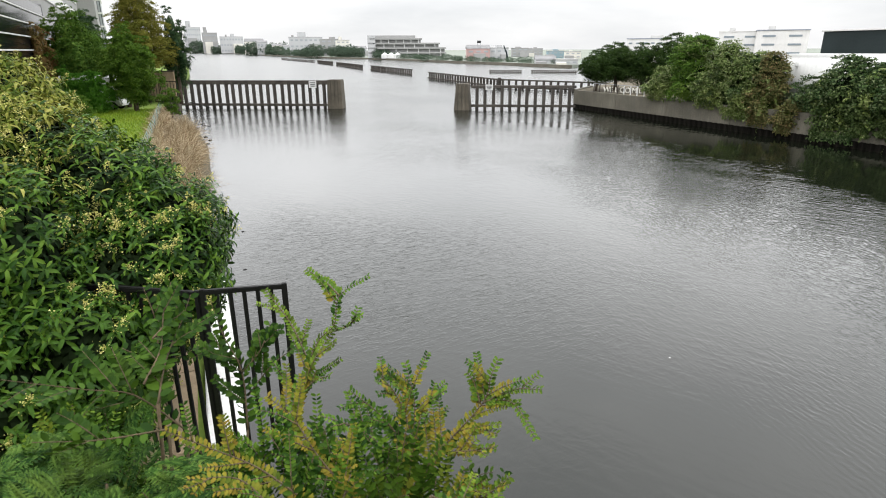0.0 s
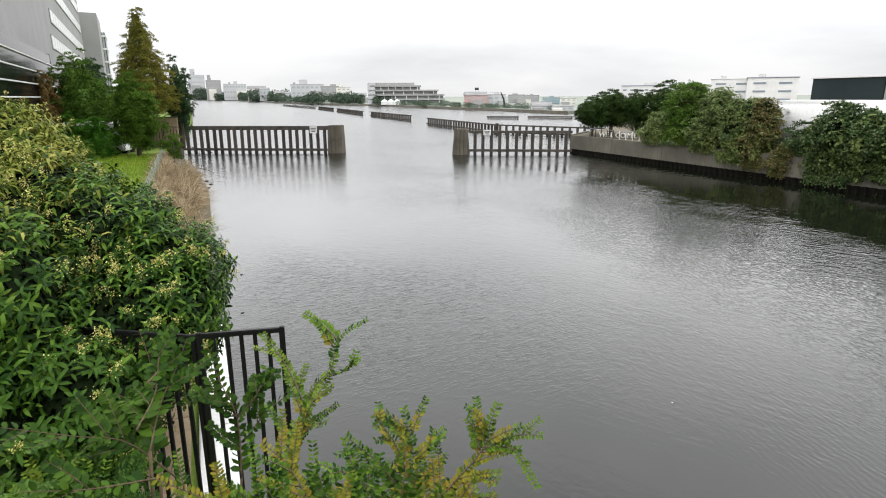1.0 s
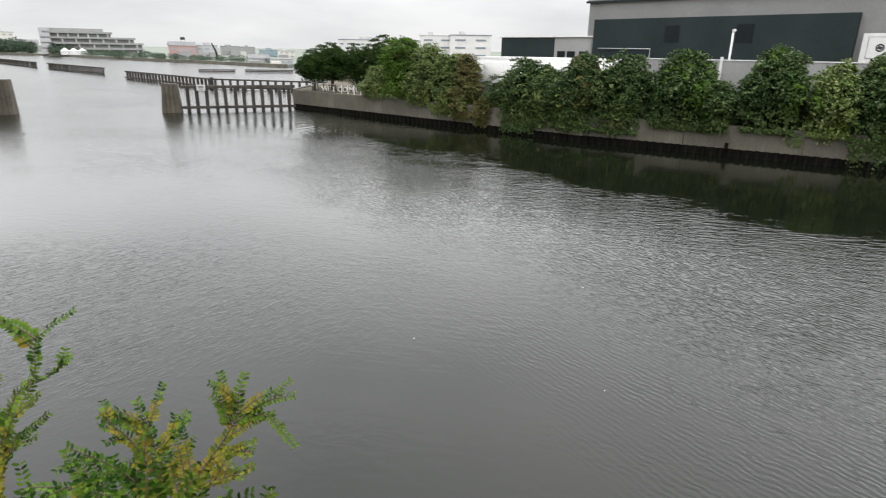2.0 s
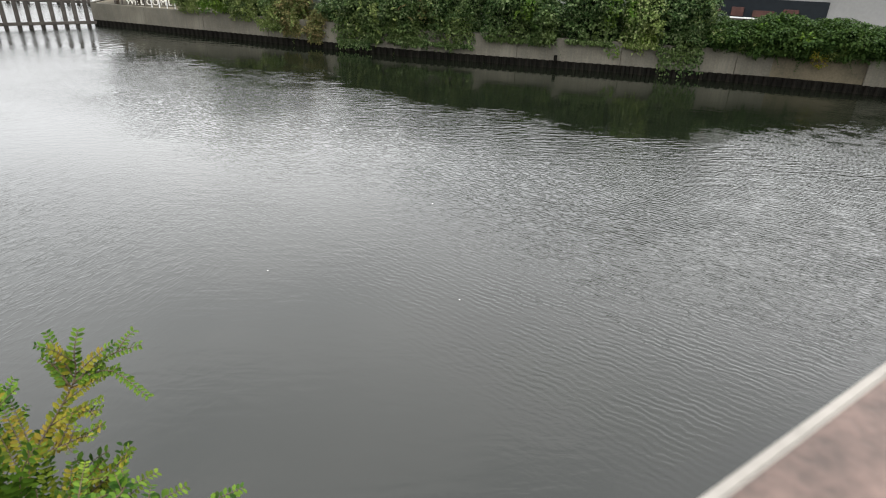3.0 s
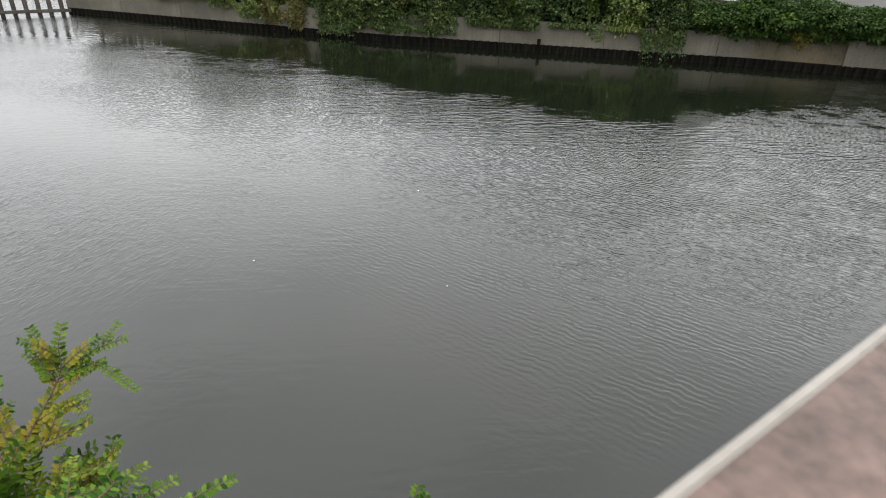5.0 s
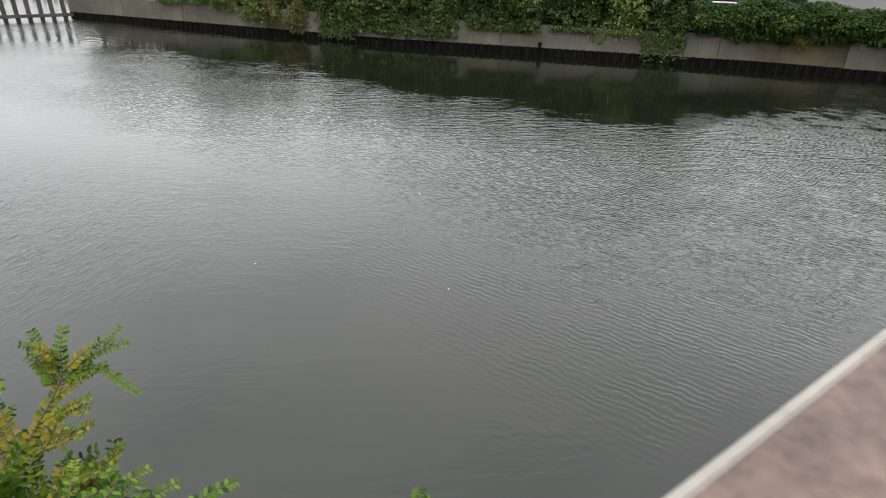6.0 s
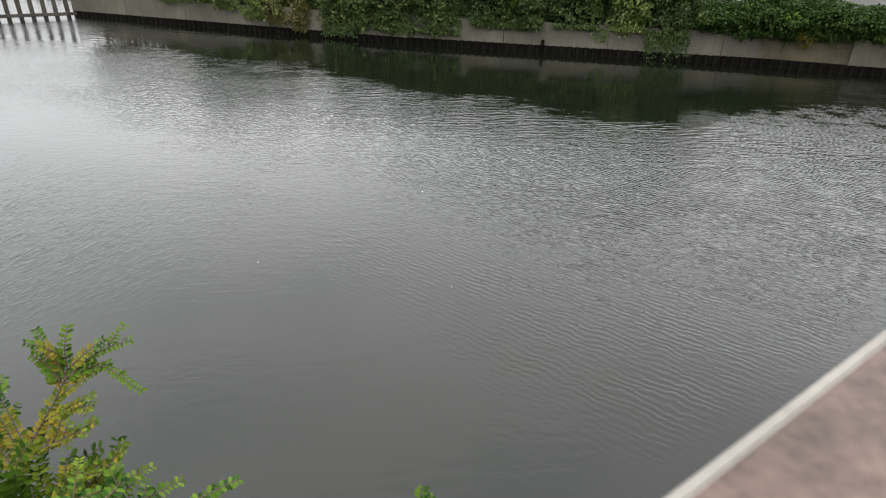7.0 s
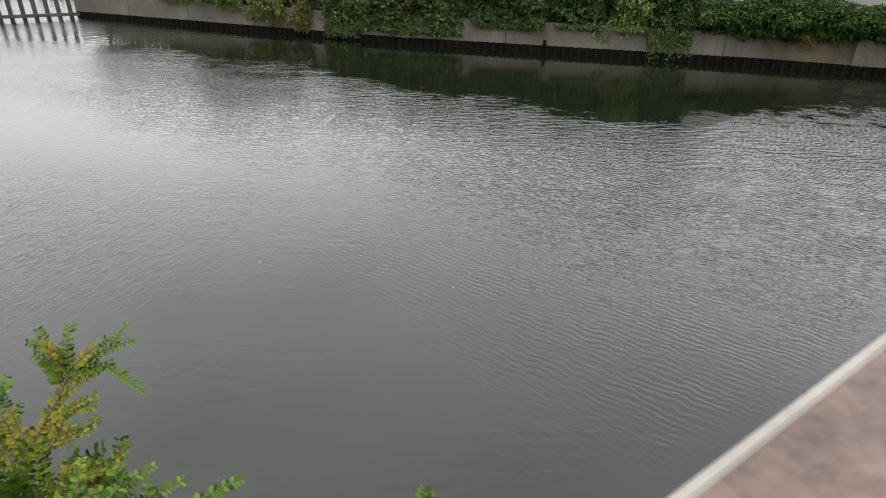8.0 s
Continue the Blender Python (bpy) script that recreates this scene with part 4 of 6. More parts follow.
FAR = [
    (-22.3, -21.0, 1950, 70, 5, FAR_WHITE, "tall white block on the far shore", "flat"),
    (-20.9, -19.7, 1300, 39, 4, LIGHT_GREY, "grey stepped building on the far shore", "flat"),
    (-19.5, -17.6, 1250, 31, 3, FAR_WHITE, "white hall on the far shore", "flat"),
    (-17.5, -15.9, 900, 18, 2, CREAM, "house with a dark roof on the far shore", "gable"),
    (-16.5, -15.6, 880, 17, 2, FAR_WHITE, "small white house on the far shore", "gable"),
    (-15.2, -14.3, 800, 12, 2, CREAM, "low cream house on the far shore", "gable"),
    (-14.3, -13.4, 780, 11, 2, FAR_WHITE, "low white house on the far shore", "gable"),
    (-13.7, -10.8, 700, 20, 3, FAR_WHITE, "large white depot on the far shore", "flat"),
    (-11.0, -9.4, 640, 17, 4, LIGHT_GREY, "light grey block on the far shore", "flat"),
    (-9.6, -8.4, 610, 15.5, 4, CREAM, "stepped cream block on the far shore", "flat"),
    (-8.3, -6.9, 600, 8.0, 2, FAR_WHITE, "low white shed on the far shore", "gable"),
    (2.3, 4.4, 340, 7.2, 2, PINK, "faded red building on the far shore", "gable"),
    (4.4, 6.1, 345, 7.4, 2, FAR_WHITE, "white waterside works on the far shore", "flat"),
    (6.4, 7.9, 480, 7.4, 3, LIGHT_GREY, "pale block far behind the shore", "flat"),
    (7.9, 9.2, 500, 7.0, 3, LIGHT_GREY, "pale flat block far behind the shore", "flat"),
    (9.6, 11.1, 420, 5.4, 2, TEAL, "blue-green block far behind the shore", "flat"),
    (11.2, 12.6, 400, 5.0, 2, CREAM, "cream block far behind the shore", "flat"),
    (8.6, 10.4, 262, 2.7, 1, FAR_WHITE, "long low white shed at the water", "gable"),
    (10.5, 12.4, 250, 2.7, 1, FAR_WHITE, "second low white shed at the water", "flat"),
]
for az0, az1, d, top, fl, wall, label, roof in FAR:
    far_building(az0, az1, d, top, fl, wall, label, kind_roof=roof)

# the long terraced building with open floors
a = radians(-3.2)
D9 = 455.0
terr = thing("terraced_building", "long terraced grey building with dark open floors", "building", "far shore buildings",
             m=Matrix.Translation((D9 * math.sin(a), D9 * math.cos(a), 1.0)) @ Matrix.Rotation(-a, 4, 'Z'))
part("end_tower", box(5.6, 14, 15.6, 0.1, x=-25.8, y=7), FAR_WHITE, terr)
for i, (w, x) in enumerate(((57, 0.0), (57, 0.0), (52, -2.0), (38, -8.0))):
    part("floor_slab", box(w, 16, 1.1, 0.05, x=x, y=8, z=3.0 + 3.2 * i), LIGHT_GREY, terr)
    # recess paled to light grey, haze put into its colour
    part("recess", box(w - 2, 13, 2.3, 0.0, x=x, y=9, z=0.8 + 3.2 * i), LIGHT_GREY, terr)
    for c in range(7):
        part("column", box(0.5, 0.6, 2.2, 0.0, x=x - w / 2 + w * (c + 0.5) / 7, y=0.6, z=0.8 + 3.2 * i), WHITE, terr)
part("penthouse", box(30, 10, 1.9, 0.05, x=-9, y=9, z=13.7), LIGHT_GREY, terr)
for x in (-14.5, -10.0, -5.5):
    tent = thing("marquee", "white marquee by the far water", "tent", "marquees", m=Matrix.Translation((D9 * math.sin(a) + x, D9 * math.cos(a) - 22, 1.0)))
    bm = box(4.2, 5, 2.4, 0.0)
    top_v = bmesh.ops.create_cone(bm, segments=4, radius1=3.2, radius2=0.05, depth=1.6, cap_ends=True)["verts"]
    for v in top_v:
        v.co = Matrix.Rotation(radians(45), 3, 'Z') @ v.co + Vector((0, 0, 3.2))
    part("canvas", bm, WHITE, tent)
mast = thing("dark_mast", "dark leaning crane mast on the far shore", "mast", m=Matrix.Translation((33.0, 318, 1.0)))
part("boom", tube([(0.6, 0, 0), (0, 0, 4), (-1.6, 0, 7.6)], [0.5, 0.45, 0.3]), DARK, mast)
aer = thing("lattice_mast", "thin pale lattice mast on the far shore", "mast", m=Matrix.Translation((27.2, 318, 1.0)))
part("pole", tube([(0, 0, 0), (0, 0, 8)], [0.15, 0.1]), STEEL, aer)
for z in (5.0, 6.2, 7.4):
    part("arm", box(4.0, 0.12, 0.12, 0, z=z), STEEL, aer)
bill = thing("roof_sign", "small dark roof sign on the red building", "sign", m=Matrix.Translation((20.2, 341, 9.6)))
part("board", box(2.2, 0.3, 1.3, 0.05, z=0.4), INK, bill)
for s in (-1.2, 1.2):
    part("leg", box(0.2, 0.2, 2.6, 0, x=s * .7, z=-2.0), STEEL, bill)

# far trees along that shore
for i, (az, d, half, h) in enumerate(((-20.8, 1500, 26, 26), (-19.0, 1340, 24, 19), (-17.0, 1030, 20, 14), (-15.7, 880, 24, 17), (-14.5, 760, 14, 11), (-13.8, 710, 18, 8), (-12.7, 650, 16, 8), (-11.4, 590, 14, 8), (-4.6, 440, 12, 4.5),  (-19.6, 1260, 14, 14), (-18.0, 1216, 8, 15), (-16.1, 939, 17, 18), (-15.2, 860, 9, 13), (-13.2, 680, 16, 7), (-12.2, 620, 12, 6), (-10.2, 554, 17, 10.6), (-9.0, 530, 10, 9), (-8.0, 505, 7, 7.7), (-5.7, 457, 7, 6.6), (-3.5, 416, 9, 3.6),
                                  (-2.0, 392, 7, 3.2), (-0.5, 361, 9, 3.6), (0.6, 345, 6, 3.0), (1.8, 327, 6, 2.8), (3.7, 310, 6, 2.5), (4.9, 300, 6, 2.2), (5.9, 292, 5, 1.9), (7.0, 300, 5, 2.6), (8.0, 275, 5, 1.8), (11.0, 262, 6, 2.0))):
    x, y = d * math.sin(radians(az)), d * math.cos(radians(az))
    tree = thing("far_tree", "hazy green tree clump on the far shore", "tree", "far trees", m=Matrix.Translation((x, y, 1.0)))
    part("trunk", tube([(0, 0, -0.1), (0, 0, h * .5)], [h * .04, h * .02]), BARK, tree)
    rr = random.Random(i)
    blobs = [(rr.uniform(-1, 1) * half, rr.uniform(-2, 2), h * rr.uniform(.3, .5), half * rr.uniform(.22, .42), 3.0, h * rr.uniform(.3, .46)) for _ in range(9)]
    leaf_crown("crown", blobs, 2600, h * 0.15, 300 + i, FAR_LEAF, tree, 3, thick=.5)


# ---- trees on the west bank ----
def tree(name, x, y, z, height, crown, leaf, n, material, label, trunk_r=0.16, seed=0, category="tree", group="", droop=0.3, rise=0.3, aspect=0.5, rough=0.3, freq=1.5, clump=0.42, thick=0.4, inner=True):
    """crown: ellipsoids relative to the foot of the trunk."""
    ob = thing(name, label, category, group, m=Matrix.Translation((x, y, z)))
    top = max(b[2] for b in crown)
    part("trunk", tube([(0, 0, -0.3), (trunk_r * .4, 0.05, height * .2), (-trunk_r * .3, 0, top * .6), (0, 0.1, top)], [trunk_r * 1.25, trunk_r, trunk_r * .75, trunk_r * .2]), BARK, ob)
    branchy(ob, (0, 0, top * .4), [b[:3] for b in crown[:6]], trunk_r * .5, seed=seed)
    if inner:
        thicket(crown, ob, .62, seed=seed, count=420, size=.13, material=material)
    wide = sum(b[3] for b in crown) / len(crown)
    per = 70
    clump_crown("crown", crown, max(12, n // per), per, wide * clump, leaf, seed + 11, material, ob, flat=.6, aspect=aspect, droop=droop, rise=rise, rough=rough, freq=freq, thick=thick, lift=.85)
    return ob


def lobes(rx, ry, z0, z1, n, seed, size=0.55):
    """Uneven lobes that together fill an upright oval."""
    r = random.Random(seed)
    out = []
    for i in range(n):
        t = (i + 0.5) / n
        z = z0 + (z1 - z0) * t
        k = math.sin(math.pi * (0.18 + 0.74 * t))
        a = i * 2.4 + r.uniform(-.4, .4)
        q = r.uniform(.25, .62) * k
        s = size * r.uniform(.75, 1.15) * (0.55 + 0.45 * k)
        out.append((math.cos(a) * rx * q, math.sin(a) * ry * q, z, rx * s, ry * s, (z1 - z0) * 0.28 * r.uniform(.8, 1.2)))
    return out


G = GROUND_L
tree("round_tree", -29.7, 50.4, G, 8, lobes(3.3, 2.8, 0.9, 6.5, 40, 1, .40), 0.17, 36000, LEAF_TREE, "dark green round-headed tree beside the office", 0.2, 1, group="bank trees")
tree("broad_tree", -23.9, 47.2, G, 6, lobes(2.2, 2.1, 1.3, 5.3, 32, 2, .42), 0.16, 30000, LEAF_MID, "mid-green broad tree with foliage to the ground", 0.16, 2, group="bank trees")
tree("round_tree", -29.9, 54.5, G, 8, lobes(2.8, 2.6, 1.3, 4.7, 24, 3, .45), 0.17, 14000, LEAF_TREE, "dark green round-headed tree behind the hedge", 0.18, 3, group="bank trees")
tree("round_tree", -26.6, 51.5, G, 7, lobes(1.6, 1.6, 1.2, 4.5, 18, 33, .45), 0.16, 11000, LEAF_MID, "green tree among the bank trees", 0.15, 33, group="bank trees")
# the two rear pines are unseen, added to darken the glass wall's reflection
for i, (x, y, hh) in enumerate(((-33.6, 59.3, 7.7), (-36.2, 63.8, 7.4), (-38.6, 68.5, 7.6))):
    tree("pine", x, y, G, hh, lobes(1.9, 1.9, 1.0, hh - .5, 18, 80 + i, .45), 0.22, 9000, LEAF_PINE, "dark pine standing before the office wall", 0.16, 80 + i, aspect=.2, rise=.5, group="office pines")
tree("rusty_maple", -31.0, 48.0, G, 6, lobes(1.4, 1.4, 1.2, 5.9, 14, 4, .45), 0.14, 7000, LEAF_MAPLE, "small rusty-leaved tree by the glass wall", 0.1, 4)
con = []
for i in range(4, 15):
    wide = min(2.9, 0.40 * (11.0 - i * 0.74) + 0.2)
    for k in range(5):
        q = i * 1.3 + k * 1.2566
        con.append((math.cos(q) * wide * .5, math.sin(q) * wide * .5, 0.9 + i * 0.74 + 0.25 * math.sin(k * 2.3 + i), wide * .5, wide * .5, 0.75))
tree("dawn_redwood", -26.8, 55.5, G, 13, con, 0.17, 40000, LEAF_RUST, "tall cone-shaped conifer turning golden brown", 0.22, 5, droop=.35, rise=.1, aspect=.35, thick=.5, rough=.2, freq=1.6)
tree("pine", -24.9, 57.9, G, 8, lobes(1.7, 1.6, 2.4, 6.9, 20, 6, .40), 0.22, 13000, LEAF_PINE, "dark pine leaning over the water", 0.16, 6, aspect=.18, rise=.5)
tree("pine", -26.4, 61.3, G, 7, lobes(1.0, 1.0, 1.0, 5.4, 12, 66, .45), 0.2, 6000, LEAF_PINE, "second dark pine at the bank edge", 0.15, 66, aspect=.18, rise=.5)
tree("bank_shrub", -20.45, 45.6, G, 2.4, lobes(0.95, 0.9, 0.2, 1.75, 7, 7), 0.12, 2600, LEAF_MID, "round green shrub at the fence end", 0.05, 7, "shrub")
tree("bank_shrub", -24.2, 39.5, G, 2.4, lobes(1.5, 1.2, 0.2, 1.9, 8, 8), 0.12, 3200, LEAF_MID, "bushy green shrub on the grass", 0.05, 8, "shrub")
for i, (x, y) in enumerate(((-28.5, 46.5), (-27.2, 46.1), (-25.9, 45.8))):
    tree("hedge_shrub", x, y, G, 2.2, lobes(1.05, .9, 0.1, 2.75 - .3 * (i % 2), 14, 20 + i, .45), 0.22, 7000, LEAF_HEDGE, "upright green hedge shrub with long leaves", 0.05, 20 + i, "shrub", "hedge", rise=.9, aspect=.25)

# a parked van half hidden by the hedge
van = thing("parked_van", "white high-roofed van parked behind the hedge", "van", m=Matrix.Translation((-27.9, 49.0, G)) @ Matrix.Rotation(radians(8), 4, 'Z'))
bm = box(4.6, 1.8, 2.35, 0.0, z=0.35)
for v in bm.verts:
    if v.co.z > 1.5 and v.co.x > 0:
        v.co.x -= 0.75
bmesh.ops.bevel(bm, geom=bm.edges[:], offset=0.14, segments=3, affect='EDGES')
part("body", bm, WHITE, van)
part("side_window", box(2.6, 0.04, 0.6, 0.02, x=-0.6, y=-0.91, z=1.65), GLASS, van)
part("windscreen", box(0.04, 1.5, 0.75, 0.02), GLASS, van, m=Matrix.Translation((1.86, 0, 1.55)) @ Matrix.Rotation(radians(-16), 4, 'Y'))
for wx in (-1.5, 1.5):
    for wy in (-0.85, 0.85):
        bm = bmesh.new()
        bmesh.ops.create_cone(bm, segments=20, radius1=0.34, radius2=0.34, depth=0.22, cap_ends=True)
        tyre = part("wheel", bm, BLACK, van, m=Matrix.Translation((wx, wy, 0.34)) @ Matrix.Rotation(radians(90), 4, 'X'))
        bm = bmesh.new()
        bmesh.ops.create_cone(bm, segments=14, radius1=0.2, radius2=0.17, depth=0.25, cap_ends=True)
        part("rim", bm, STEEL, tyre)

# grass on the bank
r = np.random.default_rng(5)
n = 26000
s = r.uniform(0, 1, n)
off = r.uniform(0.6, 9.0, n)
gx = -10.5 - 12.4 * s - off * 0.93
gy = 22.0 + 27.5 * s - off * 0.38
tagged(part("grass", leaf_mesh("grass", np.stack([gx, gy, np.full(n, G - 0.02)], 1), np.stack([r.normal(0, .35, n), r.normal(0, .35, n), np.ones(n)], 1),
       np.stack([r.normal(0, 1, n), r.normal(0, 1, n), np.full(n, .1)], 1), r.uniform(.12, .3, n), r.uniform(.02, .04, n), .4), BLADE), "short bright green grass on the bank", "grass", kind="stuff")
# dry reeds on the muddy strip
n = 17000
s = r.uniform(0, 1, n) ** 0.85
off = -0.5 + r.uniform(0.0, 2.35, n) * (0.82 + 0.18 * np.sin(s * 17.0) + 0.1 * np.sin(s * 41.0))
ex = np.interp(s, [0, .3, .75, 1], [-12.4, -16.0, -20.5, -22.7])
ey = np.interp(s, [0, .3, .75, 1], [24.9, 33.2, 43.8, 49.0])
rx, ry = ex + off * 0.93, ey + off * 0.38
lean = r.normal(0, .75, (n, 2)) + 0.8 * np.stack([np.sin(rx * 2.1 + ry * 1.3), np.cos(rx * 1.7 - ry * 2.3)], 1)
rl = r.uniform(.6, 1.6, n) * np.where(off < 0.3, .42, 1.0)
tagged(part("dry_reeds", leaf_mesh("dry_reeds", np.stack([rx, ry, np.where(off < 0.3, 2.3, 0.05 + r.uniform(0, .9, n))], 1), np.stack([lean[:, 0] + .35, lean[:, 1], np.ones(n)], 1),
       np.stack([r.normal(0, 1, n), r.normal(0, 1, n), np.full(n, .2)], 1), rl, r.uniform(.014, .036, n), 1.0), REED), "tan dry reeds leaning over the water", "reeds", kind="stuff")

# far fence on the promenade and steps rail
def bar_fence(name, a, b, z, h, step, label, bar=0.022, material=None, posts=2.0, group=""):
    a, b = Vector((*a, 0)), Vector((*b, 0))
    d = b - a
    ob = thing(name, label, "fence", group, m=Matrix.Translation((a.x, a.y, z)) @ Matrix.Rotation(math.atan2(d.y, d.x), 4, 'Z'))
    mt = material or BLACK
    part("top_rail", box(d.length, bar * 1.3, bar * 1.3, bar * .2, x=d.length / 2, z=h - bar * 1.3), mt, ob)
    part("bottom_rail", box(d.length, bar * 1.2, bar * 1.2, bar * .2, x=d.length / 2, z=0.1), mt, ob)
    me = bpy.data.meshes.new("bar")
    pb = box(bar, bar, h - 0.1, bar * .2)
    pb.to_mesh(me)
    pb.free()
    n = int(round(d.length / step))
    for i in range(1, n):
        part("bar", me, mt, ob, m=Matrix.Translation((d.length * i / n, 0, 0.08)))
    k = max(1, int(round(d.length / posts)))
    for i in range(k + 1):
        part("post", box(bar * 1.4, bar * 1.4, h + 0.01, bar * .2, x=d.length * i / k), mt, ob)
    return ob


bar_fence("promenade_fence", (-26.9, 55.2), (-23.9, 55.0), G, 1.95, 0.28, "dark railing across the promenade", 0.045, group="promenade fences")
bar_fence("promenade_fence", (-24.9, 56.0), (-21.9, 49.6), G, 1.1, 0.3, "dark low railing along the promenade", 0.05, group="promenade fences")
walled = thing("promenade_wall", "tan rendered wall behind the promenade railing", "wall", m=Matrix.Translation((-26.4, 56.6, G)) @ Matrix.Rotation(radians(4), 4, 'Z'))
part("render_panel", box(3.4, 0.25, 2.7, 0.03), DRY_EARTH, walled)
part("wall_cap", box(3.5, 0.35, 0.1, 0.02, z=2.7), PIER, walled)
gate = thing("landing_rail", "thin dark rail leaning out over the water", "rail", m=Matrix.Translation((-22.6, 54.0, G - 0.2)))
part("rail", tube([(0, 0, 0.4), (1.3, -0.3, 0.15), (2.1, -0.5, -0.1)], 0.035), BLACK, gate)
part("rail", tube([(0, 0, -1.4), (1.3, -0.4, -1.6), (1.9, -0.5, -1.75)], 0.03), BLACK, gate)
for t in (0.6, 0.75):
    part("stay", tube([(1.3 * t, -0.3 * t, 0.25), (1.5 * t, -0.4 * t, -1.6)], 0.015), BLACK, gate)
col = thing("bank_column", "tan concrete column at the barrier end", "column", m=Matrix.Translation((-32.4, 74.0, 0)))
part("shaft", box(0.8, 0.8, 4.9, 0.05), PIER, col)
netfence = thing("net_fence", "pale green mesh fence along the grass edge", "fence", m=Matrix.Translation((0, 0, G - 0.02)))
for i in range(7):
    t = i / 6
    part("net_post", tube([(-12.7 - 9.6 * t, 25.0 + 23.0 * t, 0), (-12.7 - 9.6 * t, 25.0 + 23.0 * t, 0.85)], 0.025), NET_GREEN, netfence)
    if i < 6:
        u = (i + 1) / 6
        for z in (0.1, 0.25, 0.4, 0.55, 0.7, 0.84):
            part("net_wire", tube([(-12.7 - 9.6 * t, 25.0 + 23.0 * t, z), (-12.7 - 9.6 * u, 25.0 + 23.0 * u, z)], 0.012), NET_GREEN, netfence)



# ---- vines and trees on the east quay ----
def on_quay(az, inland):
    """The plan point behind the quay wall in a compass direction."""
    a = radians(az)
    for (x0, y0), (x1, y1) in zip(QUAY, QUAY[1:]):
        ex, ey = x1 - x0, y1 - y0
        det = math.sin(a) * -ey + ex * math.cos(a)
        k = (x0 * -ey + ex * y0) / det
        s = (math.sin(a) * y0 - math.cos(a) * x0) / det
        if -0.02 <= s <= 1.02:
            n = math.hypot(ex, ey)
            return k * math.sin(a) - ey / n * inland, k * math.cos(a) + ex / n * inland, math.atan2(ey, ex), k
    raise ValueError(az)


def vine_mound(az, half, top, low, material, label, seed, second=None, leaf=0.20, n=15000, inland=1.1, hang=0.0):
    """A shrub buried in vines that spill over the quay wall; top and low in metres above the water."""
    x, y, h, d = on_quay(az, inland)
    w = d * math.tan(radians(half)) * (0.92 if az < 30 else 1.03)
    ob = thing("vine_mound", label, "vines", "quay vines", m=Matrix.Translation((x, y, GROUND_R)) @ Matrix.Rotation(h, 4, 'Z'))
    r = random.Random(seed)
    t, b = top + .1 - GROUND_R, low - GROUND_R + (.35 if az < 41 else 0)
    high = t - b
    blobs = []
    # a hanging skirt, a belly that bulges out over it, and a rounded cap
    for i in range(7):
        u = (i + .5) / 7 * 2 - 1
        top_z = high * (.52 - .10 * u * u)
        blobs.append((u * w * .80, r.uniform(-.75, -.45), b + top_z * r.uniform(.5, .58), w * .26, .95, top_z * .5))
    for i in range(5):
        u = (i - 2) / 2
        blobs.append((u * w * .66, r.uniform(-1.0, -.6), b + high * (.60 - .08 * abs(u) + r.uniform(-.03, .03)), w * .40, 1.25, high * .24))
    for i in range(4):
        u = (i - 1.5) / 1.5
        blobs.append((u * w * .40, r.uniform(-.4, .2), t - high * (.20 + .06 * abs(u) + r.uniform(0, .03)), w * .42, 1.15, high * .20))
    if az < 30:
        # loose shelves of drooping sprays over one another
        blobs = []
        for i in range(17):
            u, v = r.uniform(-1, 1), (i + r.random()) / 17
            width = 1 - .45 * max(0, v - .6) / .4
            blobs.append((u * w * .8 * width, -.75 + .9 * v + r.uniform(-.35, .35), b + high * (.1 + .8 * v), w * r.uniform(.28, .44), r.uniform(.7, 1.1), high * r.uniform(.09, .15)))
    part("stem", tube([(0, 0.6, -0.4), (0.1, 0.5, t * .4), (0, .4, t * .75)], [.14, .1, .04]), BARK, ob)
    branchy(ob, (0.05, .5, t * .2), [bb[:3] for bb in blobs[::2]], .06, "vine_stem", seed=seed)
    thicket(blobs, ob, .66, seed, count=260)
    leaf_crown("vine_leaves", blobs, n // 5 if az > 30 else n // 9, leaf, seed + 5, material, ob, 6, droop=.45, rise=-.1, aspect=.7, rough=.3, freq=2.0, thick=.5)
    clump_crown("leaf_tuft", blobs, n // 36, 30, .42 if az > 30 else .62, leaf if az > 30 else leaf * .85, seed + 6, material, ob, flat=.75 if az > 30 else .42, aspect=.7, droop=.5, rise=-.15, rough=.3, freq=1.8, thick=.25, lift=.7 if az > 30 else 1.1)
    if second:
        leaf_crown("turning_leaves", blobs[-5:] if seed % 2 else blobs[2:8], n // 5, leaf, seed + 9, second, ob, 5, droop=.45, rise=-.1, aspect=.7, rough=.36, freq=2.2, thick=.4)
    # arching shoots stand out from the mass
    rr = np.random.default_rng(seed + 70)
    P0, N0 = crown_points(blobs, 44 if az < 50 else 24, seed + 71, .15, .2)
    d0 = unit(N0 * .8 + np.array([0, -.15, .35]) + rr.normal(size=P0.shape) * .3)
    length = rr.uniform(.5, 1.2, len(P0))[:, None]
    got = []
    for k in range(13):
        t1 = k / 12
        p = P0 + d0 * length * t1 - np.array([0, 0, .55]) * length * t1 * t1
        for sg in (-1, 1):
            sd = unit(np.cross(d0, [0, 0, 1.])) * sg
            got.append((p, sd + d0 * .6 - np.array([0, 0, .5 * t1]), N0 + np.array([0, 0, .8]) + rr.normal(size=p.shape) * .3, leaf * (.95 - .4 * t1) * rr.uniform(.5, 1.3, len(p))))
    A, D, U, L = (np.concatenate([g[c] for g in got]) for c in range(4))
    tagged(part("arching_shoot", leaf_mesh("arching_shoot", A, D, U, L, L * .55, .4), (second or material) if az < 50 else material, ob), kind="stuff")
